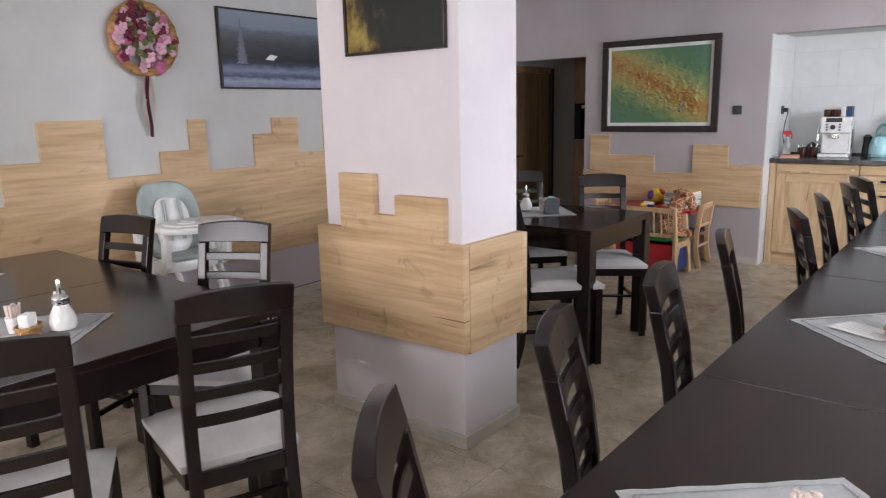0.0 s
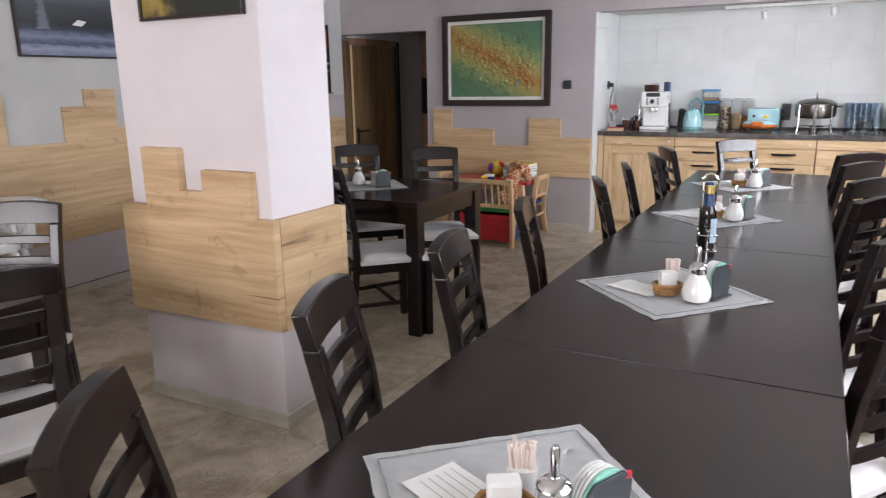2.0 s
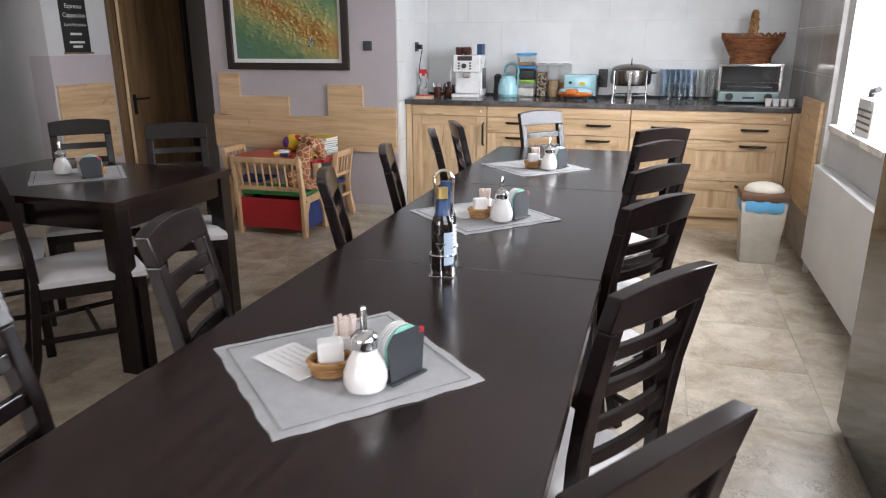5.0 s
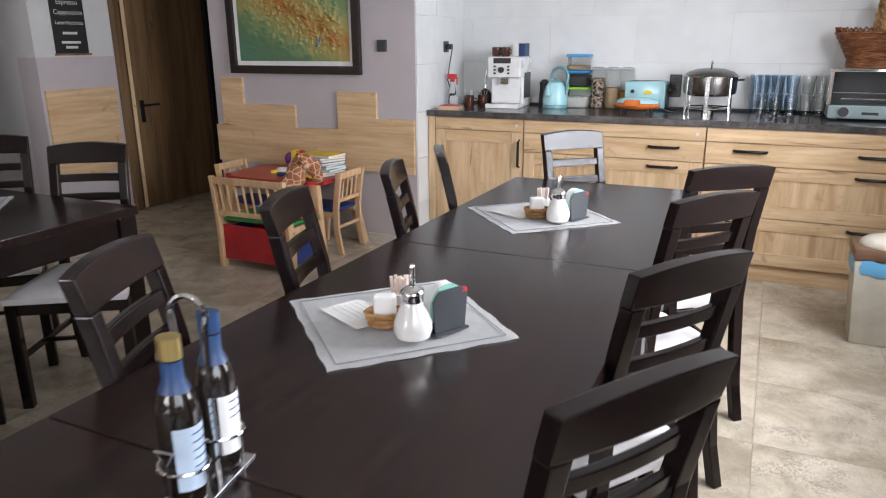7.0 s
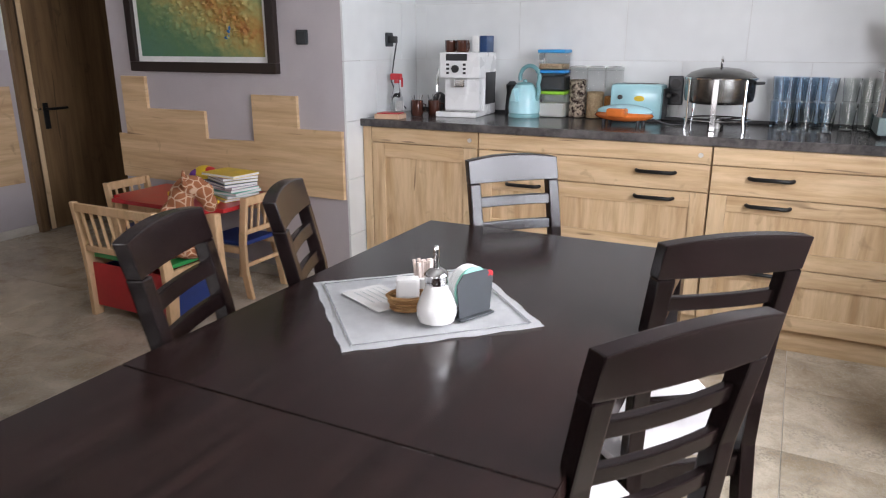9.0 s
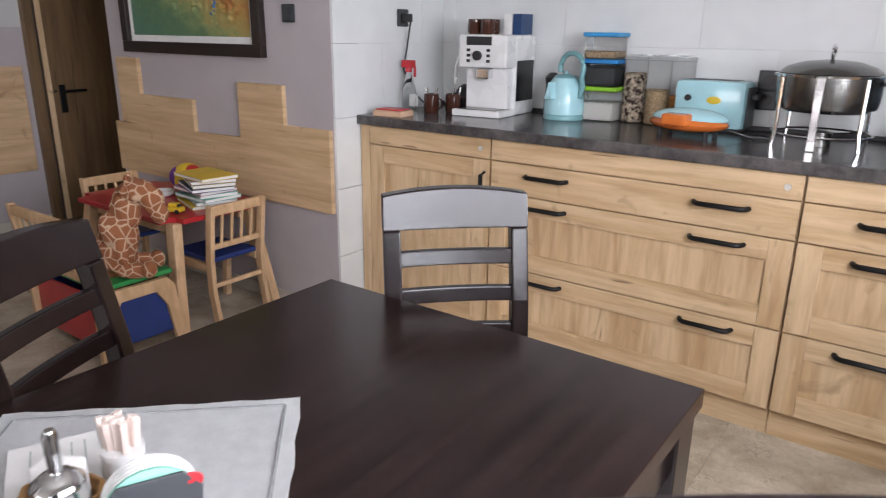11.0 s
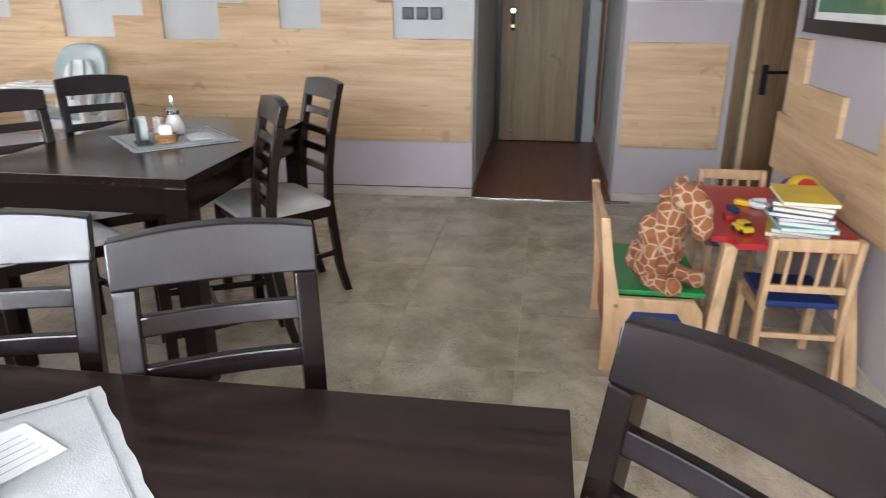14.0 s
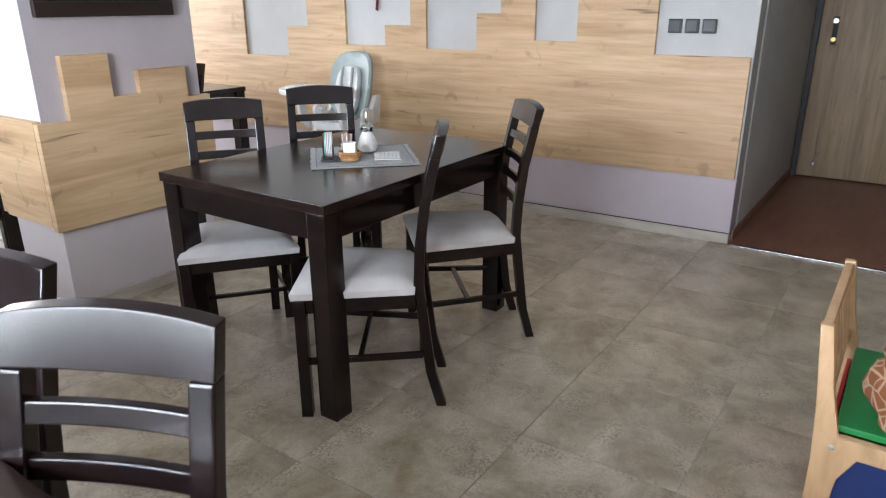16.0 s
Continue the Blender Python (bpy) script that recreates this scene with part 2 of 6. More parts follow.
M_enamel = material("radiator_enamel", (0.72, 0.72, 0.71), (0.78, 0.78, 0.77), 0.62, 0, (2, 2, 2), 3, 0.03, 90)
M_paper = plain("white_paper", (0.82, 0.81, 0.79), 0.85, 0, 0, 0.05)
M_mat = material("grey_linen", (0.80, 0.805, 0.81), (0.89, 0.895, 0.90), 0.92, 0, (30, 30, 30), 4, 0.18, 350)
M_hem = material("linen_hem", (0.24, 0.245, 0.25), (0.36, 0.365, 0.37), 0.92, 0, (30, 30, 30), 4, 0.5, 350)
M_gold = plain("gold_cap", (0.7, 0.52, 0.2), 0.3, 0.9)
M_darkglass = plain("dark_bottle_glass", (0.012, 0.008, 0.006), 0.05, 0, 0.5)
M_blue = plain("blue_label", (0.015, 0.05, 0.14), 0.4)
M_pale_blue = plain("pale_blue_enamel", (0.40, 0.68, 0.73), 0.22, 0, 0.4, 0.04)
M_teal = plain("teal_plastic", (0.17, 0.36, 0.38), 0.3)
M_mint = plain("mint_paper", (0.25, 0.55, 0.45), 0.7)
M_red = plain("red_paint", (0.48, 0.018, 0.025), 0.35, 0, 0.2)
M_green = plain("green_paint", (0.02, 0.30, 0.075), 0.4, 0, 0.2)
M_navy = plain("blue_paint", (0.018, 0.045, 0.20), 0.45)
M_beech = oak("beech", (9, 9, 3), (0.70, 0.47, 0.27), (0.6, 0.38, 0.2), (0.5, 0.3, 0.15), cut=0.7)
M_orange = plain("orange_plastic", (0.62, 0.16, 0.03), 0.22, 0, 0.4)
M_yellow = plain("yellow_plastic", (0.75, 0.52, 0.03), 0.35)
M_violet = plain("violet_cloth", (0.16, 0.04, 0.28), 0.7)
M_brown_gl = plain("brown_glaze", (0.06, 0.02, 0.012), 0.12, 0, 0.4)
M_wicker = material("wicker", (0.13, 0.045, 0.018), (0.33, 0.13, 0.05), 0.6, 0, (20, 20, 60), 4, 0.6, 90)
M_tan = material("tan_wicker", (0.25, 0.12, 0.04), (0.5, 0.28, 0.11), 0.7, 0, (20, 20, 60), 4, 0.6, 90)
M_bin = plain("beige_plastic", (0.52, 0.48, 0.40), 0.4)
M_lid = plain("brown_plastic", (0.14, 0.075, 0.045), 0.4)
M_bag = plain("blue_film", (0.12, 0.38, 0.62), 0.3)
M_glass = clear("clear_glass", (0.97, 0.99, 0.98))
M_blueglass = clear("blue_tinted_glass", (0.81, 0.90, 0.985))
M_clearplastic = clear("clear_plastic", (0.96, 0.97, 0.97), 0.1, 1.2)
M_pane = clear("window_glass", (0.97, 0.99, 0.99), 0.0, 1.1)
M_blackglass = plain("black_glass", (0.010, 0.011, 0.013), 0.05, 0, 0.0)
M_grain = material("dry_goods", (0.04, 0.015, 0.01), (0.7, 0.58, 0.44), 0.8, 0, (60, 60, 60), 1)
M_oats = material("oat_flakes", (0.36, 0.24, 0.13), (0.6, 0.45, 0.28), 0.85, 0, (120, 120, 120), 2)
M_flakes = material("corn_flakes", (0.36, 0.13, 0.03), (0.62, 0.28, 0.07), 0.8, 0, (100, 100, 100), 2)
M_sugar = plain("sugar", (0.82, 0.8, 0.76), 0.8, 0, 0, 0.04)
M_sage = plain("sage_plastic", (0.36, 0.42, 0.41), 0.5)
M_frame = plain("dark_picture_frame", (0.02, 0.012, 0.01), 0.35)
M_board = plain("chalkboard", (0.012, 0.012, 0.012), 0.7)
M_chalk = plain("chalk", (0.6, 0.6, 0.57), 0.9)
M_pink = plain("pink_flower", (0.5, 0.13, 0.27), 0.7)
M_palepink = plain("pale_pink_flower", (0.62, 0.36, 0.44), 0.7)
M_crimson = plain("crimson_flower", (0.14, 0.012, 0.035), 0.7)
M_leaf = plain("dry_leaf", (0.12, 0.13, 0.04), 0.7)
M_ribbon = plain("satin_ribbon", (0.62, 0.58, 0.54), 0.25)
M_metalgreen = plain("hammered_grey_green", (0.24, 0.31, 0.31), 0.35, 0.3)
M_garden = material("garden_green", (0.05, 0.09, 0.03), (0.16, 0.2, 0.08), 0.9, 0, (1, 1, 1), 6)

# ---- building helpers ----


def box(bm, x0, x1, y0, y1, z0, z1):
    r = bmesh.ops.create_cube(bm, size=1, matrix=Matrix.LocRotScale(((x0 + x1) / 2, (y0 + y1) / 2, (z0 + z1) / 2), None, (abs(x1 - x0), abs(y1 - y0), abs(z1 - z0))))
    return r["verts"]


def prism(bm, pts, lo, hi, axis="z"):
    """A polygon pushed out between lo and hi along an axis; pts are the two other coordinates, in axis order."""
    def at(p, h):
        return {"x": (h, p[0], p[1]), "y": (p[0], h, p[1]), "z": (p[0], p[1], h)}[axis]
    a, b = [bm.verts.new(at(p, lo)) for p in pts], [bm.verts.new(at(p, hi)) for p in pts]
    bm.faces.new(a[::-1]), bm.faces.new(b)
    for i in range(len(pts)):
        j = (i + 1) % len(pts)
        bm.faces.new((a[i], a[j], b[j], b[i]))


def lathe(bm, prof, cx=0, cy=0, cz=0, seg=20):
    """A turned body: prof is (radius, height) from bottom to top."""
    rings = [[bm.verts.new((cx + r * math.cos(6.28318 * i / seg), cy + r * math.sin(6.28318 * i / seg), cz + z)) for i in range(seg)] for r, z in prof]
    for p, q in zip(rings, rings[1:]):
        for i in range(seg):
            bm.faces.new((p[i], p[(i + 1) % seg], q[(i + 1) % seg], q[i]))
    bm.faces.new(rings[0][::-1]), bm.faces.new(rings[-1])


def tube(bm, pts, r, seg=8, closed=False):
    """A round rod along points."""
    pts = [Vector(p) for p in pts]
    rings, n = [], len(pts)
    for i, p in enumerate(pts):
        d = (pts[(i + 1) % n] - pts[i - 1]) if closed else (pts[min(i + 1, n - 1)] - pts[max(i - 1, 0)])
        d.normalize()
        u = d.cross(Vector((0, 0, 1)) if abs(d.z) < 0.9 else Vector((0, 1, 0))).normalized()
        v = d.cross(u)
        rings.append([bm.verts.new(p + r * (math.cos(6.28318 * k / seg) * u + math.sin(6.28318 * k / seg) * v)) for k in range(seg)])
    for a, b in zip(rings, rings[1:] + ([rings[0]] if closed else [])):
        for k in range(seg):
            bm.faces.new((a[k], a[(k + 1) % seg], b[(k + 1) % seg], b[k]))
    if not closed:
        bm.faces.new(rings[0][::-1]), bm.faces.new(rings[-1])


def strip(bm, path, wx, wy):
    """A rectangular post through (x, y, z) stations."""
    rings = [[bm.verts.new((x + sx * wx / 2, y + sy * wy / 2, z)) for sx, sy in ((-1, -1), (1, -1), (1, 1), (-1, 1))] for x, y, z in path]
    for a, b in zip(rings, rings[1:]):
        for k in range(4):
            bm.faces.new((a[k], a[(k + 1) % 4], b[(k + 1) % 4], b[k]))
    bm.faces.new(rings[0][::-1]), bm.faces.new(rings[-1])


def blob(bm, c, s, seg=14, rings=9, wob=0.0):
    r = bmesh.ops.create_uvsphere(bm, u_segments=seg, v_segments=rings, radius=1, matrix=Matrix.LocRotScale(c, None, s))
    for v in r["verts"]:
        if wob:
            v.co += (v.co - Vector(c)) * wob * noise.noise(v.co * 18)


def part(name, bm, mat, parent=None, label="", bevel=0.0, smooth=False, sharp=40):
    """Links a bmesh as one mesh object under a thing or a part."""
    bmesh.ops.recalc_face_normals(bm, faces=bm.faces)
    if bevel:
        bmesh.ops.bevel(bm, geom=[e for e in bm.edges if e.is_manifold and e.calc_face_angle(0) > 0.5], offset=bevel, segments=2, affect="EDGES", profile=0.6)
    me = bpy.data.meshes.new(name)
    bm.to_mesh(me)
    bm.free()
    me.materials.append(mat)
    if smooth:
        me.polygons.foreach_set("use_smooth", [True] * len(me.polygons))
        me.set_sharp_from_angle(angle=radians(sharp))
    ob = new(name, me)
    ob.parent = parent
    return tagged(ob, label)


def cube(name, dims, mat, parent=None, label="", bevel=0.003):
    bm = bmesh.new()
    box(bm, *dims)
    return part(name, bm, mat, parent, label, bevel)


def turned(name, prof, mat, parent=None, at=(0, 0, 0), label="", seg=20):
    bm = bmesh.new()
    lathe(bm, prof, *at, seg)
    return part(name, bm, mat, parent, label, 0, True)


def rod(name, pts, r, mat, parent=None, label="", seg=8, closed=False):
    bm = bmesh.new()
    tube(bm, pts, r, seg, closed)
    return part(name, bm, mat, parent, label, 0, True)


def thing(name, label, category, m=None, group=""):
    e = new(name)
    e.empty_display_size = 0.05
    if m:
        e.matrix_basis = m
    return tagged(e, label, category, group)


def structure(ob, label):
    return tagged(ob, label, kind="structure")

# ---- structure ----
CEIL = 2.6
floor = structure(cube("floor", (-3.2, 2.95, -2.2, 9.3, -0.12, -0.003), M_grout, bevel=0), "olive-brown stone-look vinyl tile floor")
hall_floor = structure(cube("floor_hall", (-5.2, -2.93, 5.3, 6.45, -0.11, 0.004), M_hallfloor, bevel=0), "red-brown wood-look vinyl floor of the side hall")
structure(cube("trim", (-2.945, -2.915, 5.405, 6.325, 0.0, 0.009), M_steel, bevel=0.002), "metal threshold strip between the two floors")
structure(cube("ceiling", (-3.3, 3.0, -2.3, 7.16, CEIL, CEIL + 0.12), M_ceiling, bevel=0), "off-white painted ceiling")
structure(cube("ceiling_alcove", (-0.46, 2.95, 7.15, 7.92, 1.95, 2.08), M_ceiling, bevel=0), "lowered white ceiling above the serving counter")
structure(cube("ceiling_hall", (-5.3, -3.2, 5.2, 6.5, 2.4, 2.5), M_ceiling, bevel=0), "white hall ceiling")
structure(cube("ceiling_lobby", (-3.2, -1.8, 7.15, 9.4, 2.3, 2.4), M_ceiling, bevel=0), "ceiling of the dark lobby")
structure(cube("ground", (-400, 400, -400, 400, -0.6, -0.5), M_garden, bevel=0), "green garden ground outside")

# long west wall, turned two degrees: local x runs along it, local y out into the room
WEST = pose(-2.95, 5.40, 0, 0, 0, -87.88)
wall_west = structure(cube("wall_west", (0, 7.7, -0.2, 0, 0.40, CEIL), M_white, bevel=0), "off-white plastered wall above oak panelling")
lower = structure(cube("wall_west_lower", (0, 7.7, -0.2, 0.001, 0, 0.40), M_lilac_lit, bevel=0), "lilac-grey painted wall below the panelling")
wall_west.matrix_basis = lower.matrix_basis = WEST
PROFILE = [(5.39, 1.032), (4.885, 1.365), (4.42, 1.09), (4.15, 1.355), (3.915, 1.245), (3.745, 1.02), (3.36, 1.36), (3.235, 1.165), (3.02, 1.03), (2.67, 1.37), (2.31, 1.15), (2.10, 0.93), (1.65, 1.36), (0.80, 1.36)]


def skyline(pts, base, s):
    """The outline of a stepped panel: each (start, height) runs to the next start; s turns a start into a distance."""
    out = [(s(pts[0][0]), base)]
    for (a, h), (b, _) in zip(pts, pts[1:]):
        out += [(s(a), h), (s(b), h)]
    return out + [(s(pts[-1][0]), base)]


bm = bmesh.new()
prism(bm, skyline(PROFILE, 0.38, lambda y: 5.40 - y), 0.0, 0.022, "y")
part("wood_panel", bm, M_oak, wall_west, "oak-faced board with a stepped, castellated top edge", 0.002)
cube("baseboard", (0, 7.7, 0.001, 0.014, 0.0, 0.06), M_skirt, lower)
# shadow line on top of the skirting, added as a thin black strip
cube("shadow_strip", (0, 7.7, 0.001, 0.009, 0.0603, 0.0645), M_black, lower, "black strip standing in for the shadow line above the skirting", 0)

wall_hs = structure(cube("wall_hall_south", (-5.2, -3.14, 5.2, 5.40, 0, 2.4), M_white, bevel=0), "white side wall of the hall")
wall_hn = structure(cube("wall_hall_north", (-5.2, -3.2, 6.33, 6.5, 0, 2.4), M_white, bevel=0), "white side wall of the hall")
wall_he = structure(cube("wall_hall_end", (-5.2, -5.0, 5.40, 6.33, 0, 2.4), M_white, bevel=0), "white end wall of the hall around its door")
cube("baseboard", (-4.98, -3.0, 5.401, 5.412, 0.005, 0.065), M_hallfloor, wall_hs)
cube("baseboard", (-4.98, -3.2, 6.318, 6.329, 0.005, 0.065), M_hallfloor, wall_hn)
structure(cube("wall_hall_lintel", (-3.2, -3.0, 5.401, 6.33, 2.15, CEIL), M_white, bevel=0), "plaster over the hall opening")
stub_u = structure(cube("wall_stub", (-3.2, -3.0, 6.33, 7.0, 1.255, CEIL), M_white, bevel=0), "white upper wall between hall and lobby")
stub_l = structure(cube("wall_stub_lower", (-3.2, -2.998, 6.33, 7.0, 0, 1.255), M_lilac, bevel=0), "lilac-grey lower wall between hall and lobby")
cube("wood_panel", (-2.998, -2.978, 6.352, 6.958, 0.368, 1.022), M_oak, stub_l, "square oak-faced board")
cube("baseboard", (-2.998, -2.984, 6.331, 6.999, 0, 0.06), M_skirt, stub_l)

wall_n = structure(cube("wall_north", (-1.99, -0.317, 7.0, 7.15, 0, CEIL), M_lilac, bevel=0), "lilac-grey wall with a castellated oak panel")
structure(cube("wall_north_lintel", (-3.2, -1.99, 7.0, 7.15, 1.855, CEIL), M_lilac, bevel=0), "lilac-grey wall over the lobby opening")
structure(cube("wall_north_soffit", (-0.317, 2.95, 7.0, 7.15, 1.93, CEIL), M_lilac, bevel=0), "wall over the counter alcove")
bm = bmesh.new()
prism(bm, [(-2.03 + 0.04, 0.765), (-1.915, 0.765), (-1.915, 1.11), (-1.715, 1.11), (-1.715, 0.925), (-1.262, 0.925), (-1.262, 0.768), (-0.908, 0.776), (-0.908, 1.028), (-0.602, 1.028), (-0.602, 0.857), (-0.322, 0.857), (-0.322, 0.498), (-1.988, 0.498)], 6.978, 7.0, "y")
part("wood_panel", bm, M_oak, wall_n, "oak-faced board with a stepped top edge", 0.002)
cube("baseboard", (-1.988, -0.318, 6.987, 6.9995, 0, 0.06), M_skirt, wall_n)

# lobby behind the open doorway
structure(cube("wall_lobby_west", (-3.2, -2.985, 7.15, 9.3, 0, 2.3), M_white, bevel=0), "side wall of the lobby")
structure(cube("wall_lobby_east", (-1.99, -1.84, 7.15, 9.3, 0, 2.3), M_lilac, bevel=0), "side wall of the lobby")
structure(cube("wall_lobby_back", (-3.2, -1.84, 9.2, 9.35, 0, 2.3), M_brown, bevel=0), "dark back wall of the lobby")
structure(cube("trim", (-2.998, -2.95, 7.001, 7.06, 0, 1.80), M_door, bevel=0.003), "wooden door post")

# alcove
wall_side = structure(cube("wall_alcove_side", (-0.46, -0.3065, 7.15, 7.92, 0, 1.95), M_grout, bevel=0), "tiled side of the counter alcove")
wall_back = structure(cube("wall_alcove_back", (-0.315, 2.95, 7.7545, 7.92, 0, 1.95), M_grout, bevel=0), "white-tiled wall behind the counter")

# east and south walls with their windows


def wall_with_window(name, axis, a0, a1, face, back, w0, w1, z0, z1, label):
    bm = bmesh.new()
    for p0, p1, q0, q1 in ((a0, w0, 0, CEIL), (w1, a1, 0, CEIL), (w0, w1, 0, z0), (w0, w1, z1, CEIL)):
        if axis == "y":
            box(bm, face, back, p0, p1, q0, q1)
        else:
            box(bm, p0, p1, face, back, q0, q1)
    return structure(part(name, bm, M_white), label)


def window(name, axis, face, w0, w1, z0, z1, inward, leaves):
    def put(n, p0, p1, d0, d1, q0, q1, mat, parent, bev=0.004):
        d = (p0, p1, face + d0, face + d1, q0, q1) if axis == "x" else (face + d0, face + d1, p0, p1, q0, q1)
        return cube(n, d, mat, parent, bevel=bev)
    e = structure(new(name), "white plastic window with clear panes in daylight")
    step = (w1 - w0) / leaves
    for i in range(leaves):
        p, q = w0 + i * step, w0 + (i + 1) * step
        f = new("window_frame")
        f.parent = e
        for a in ((p, p + 0.07, z0, z1), (q - 0.07, q, z0, z1), (p + 0.071, q - 0.071, z0, z0 + 0.07), (p + 0.071, q - 0.071, z1 - 0.07, z1)):
            put("rail", a[0], a[1], -0.03, 0.03, a[2], a[3], M_whitep, f)
        pane = put("pane", p + 0.07, q - 0.07, -0.004, 0.004, z0 + 0.07, z1 - 0.07, M_pane, e, 0)
        pane.visible_shadow = False
    put("window_sill", w0 - 0.03, w1 + 0.03, inward[0], inward[1], z0 - 0.035, z0 - 0.002, M_whitep, e)


wall_with_window("wall_east_far", "y", 3.6, 7.76, 2.62, 2.92, 4.5, 6.22, 0.9, 2.15, "white wall with a window over the radiator")
wall_with_window("wall_east_near", "y", -2.2, 3.6, 2.62, 2.92, 0.8, 3.1, 0.85, 2.2, "white wall with a broad window")
wall_with_window("wall_south", "x", -3.2, 2.62, -2.2, -2.0, -2.0, 0.8, 0.85, 2.2, "white wall with a broad window")
window("window_1", "y", 2.88, 4.5, 6.22, 0.9, 2.15, (-0.30, 0.0), 2)
window("window_2", "y", 2.88, 0.8, 3.1, 0.85, 2.2, (-0.30, 0.0), 2)
window("window_3", "x", -2.12, -2.0, 0.8, 0.85, 2.2, (0.0, 0.16), 3)
wall_grey = structure(cube("wall_east_tiled", (2.5965, 2.621, 6.38, 7.765, 0, 2.59), M_grout, bevel=0), "grey-tiled strip of wall beside the counter")
cube("wood_panel", (2.572, 2.594, 6.48, 7.05, 0.31, 1.0), M_oak, wall_grey, "oak-faced board")

# pillar
col = structure(cube("pillar", (-1.12, -0.345, 2.85, 3.235, 0, CEIL), M_column, bevel=0.004), "pale plastered pillar wrapped in oak boards")
cube("pillar_foot", (-1.121, -0.344, 2.849, 3.236, 0.06, 0.42), M_column, col, "lilac-grey painted foot")
cube("baseboard", (-1.133, -0.332, 2.838, 3.247, 0, 0.06), M_skirt, col)
# thin added sheet: the rear face's shade as a darker plaster colour
cube("pillar_face", (-1.119, -0.346, 3.2355, 3.2375, 0.42, CEIL), M_lilac, col, "rear face, its shade put in as a darker lilac-grey", 0)
bm = bmesh.new()
prism(bm, [(-1.152, 0.418), (-1.152, 0.885), (-0.995, 0.885), (-0.995, 1.125), (-0.79, 1.125), (-0.79, 0.957), (-0.665, 0.957), (-0.665, 1.045), (-0.413, 1.045), (-0.413, 0.866), (-0.312, 0.866), (-0.312, 0.43)], 2.812, 2.849, "y")
part("wood_panel", bm, M_oak, col, "oak-faced board with a stepped top edge", 0.002)
bm = bmesh.new()
prism(bm, [(-1.152, 0.40), (-1.152, 0.896), (-1.03, 0.896), (-1.03, 1.036), (-0.785, 1.036), (-0.785, 0.935), (-0.655, 0.935), (-0.655, 1.117), (-0.45, 1.117), (-0.45, 0.856), (-0.312, 0.858), (-0.312, 0.404)], 3.236, 3.27, "y")
part("wood_panel", bm, M_oak, col, "oak-faced board with a stepped top edge", 0.002)
cube("wood_panel", (-0.344, -0.311, 2.8505, 3.2345, 0.42, 0.866), M_oak, col, "pale oak-faced board")
cube("wood_panel", (-1.153, -1.122, 2.8505, 3.2345, 0.41, 0.886), M_oak, col, "pale oak-faced board")

# ---- doors ----
door = structure(new("door_1"), "closed oak-look door with a black lever handle")
cube("leaf", (-2.984, -2.955, 7.075, 7.96, 0.008, 1.76), M_door, door)
cube("edge_strip", (-2.954, -2.949, 7.075, 7.11, 0.01, 1.76), M_oak_up, door, "pale edge strip")
plate = cube("handle_plate", (-2.955, -2.947, 7.15, 7.19, 0.72, 0.9), M_iron, door, "black handle plate")
rod("lever", [(-2.947, 7.17, 0.86), (-2.90, 7.17, 0.86), (-2.895, 7.30, 0.862)], 0.009, M_iron, plate)
rod("pin", [(-2.95, 7.12, 0.86), (-2.938, 7.12, 0.86)], 0.008, M_chrome, door)
cube("post", (-2.984, -2.93, 7.965, 8.03, 0, 1.82), M_iron, door, "dark post")
cube("head_rail", (-2.984, -2.93, 7.065, 7.96, 1.765, 1.83), M_brown, door)
hd = structure(new("door_2"), "closed grey-brown wood-look entrance door")
cube("leaf", (-4.998, -4.95, 5.447, 6.155, 0.012, 2.0), M_door_grey, hd)
cube("frame_post", (-4.998, -4.94, 5.402, 5.445, 0.005, 2.06), M_black, hd, "dark frame")
cube("frame_post", (-4.998, -4.94, 6.158, 6.215, 0.005, 2.06), M_black, hd, "dark frame")
cube("frame_head", (-4.998, -4.94, 5.447, 6.157, 2.003, 2.06), M_black, hd)
pl = cube("lock_plate", (-4.95, -4.942, 5.53, 5.565, 1.0, 1.2), M_iron, hd, "brass and chrome lock plate")
rod("knob", [(-4.942, 5.548, 1.17), (-4.90, 5.548, 1.17)], 0.02, M_chrome, pl)
rod("cylinder", [(-4.942, 5.548, 1.04), (-4.92, 5.548, 1.04)], 0.016, M_gold, pl)
cube("stopper", (-4.95, -4.935, 5.545, 5.565, 0.09, 0.14), M_steel, hd)

lc = thing("lobby_cabinet", "dark brown lobby cabinet with an open black niche", "cabinet")
cube("body", (-2.98, -2.0, 8.62, 9.19, 0, 0.98), M_brown, lc)
cube("upper_body", (-2.98, -2.0, 8.62, 9.19, 1.42, 2.2), M_brown, lc)
cube("niche_back", (-2.95, -2.03, 9.12, 9.18, 0.981, 1.419), M_black, lc)
cube("side", (-2.98, -2.90, 8.62, 9.119, 0.981, 1.419), M_iron, lc)
cube("side", (-2.06, -2.0, 8.62, 9.119, 0.981, 1.419), M_brown, lc)
cube("ledge", (-2.89, -2.07, 8.63, 9.1, 1.36, 1.40), M_oak, lc, "paler shelf")
for gx in (-2.72, -2.6, -2.47, -2.35):
    g = thing("bottle", "small dark bottle on the lobby cabinet", "bottle", pose(gx, 8.8, 0.98), "bottles in the lobby niche")
    turned("glass", [(0.03, 0), (0.032, 0.12), (0.012, 0.17), (0.012, 0.22)], M_darkglass, g)
    turned("cap", [(0.014, 0.22), (0.014, 0.245)], M_chrome, g)

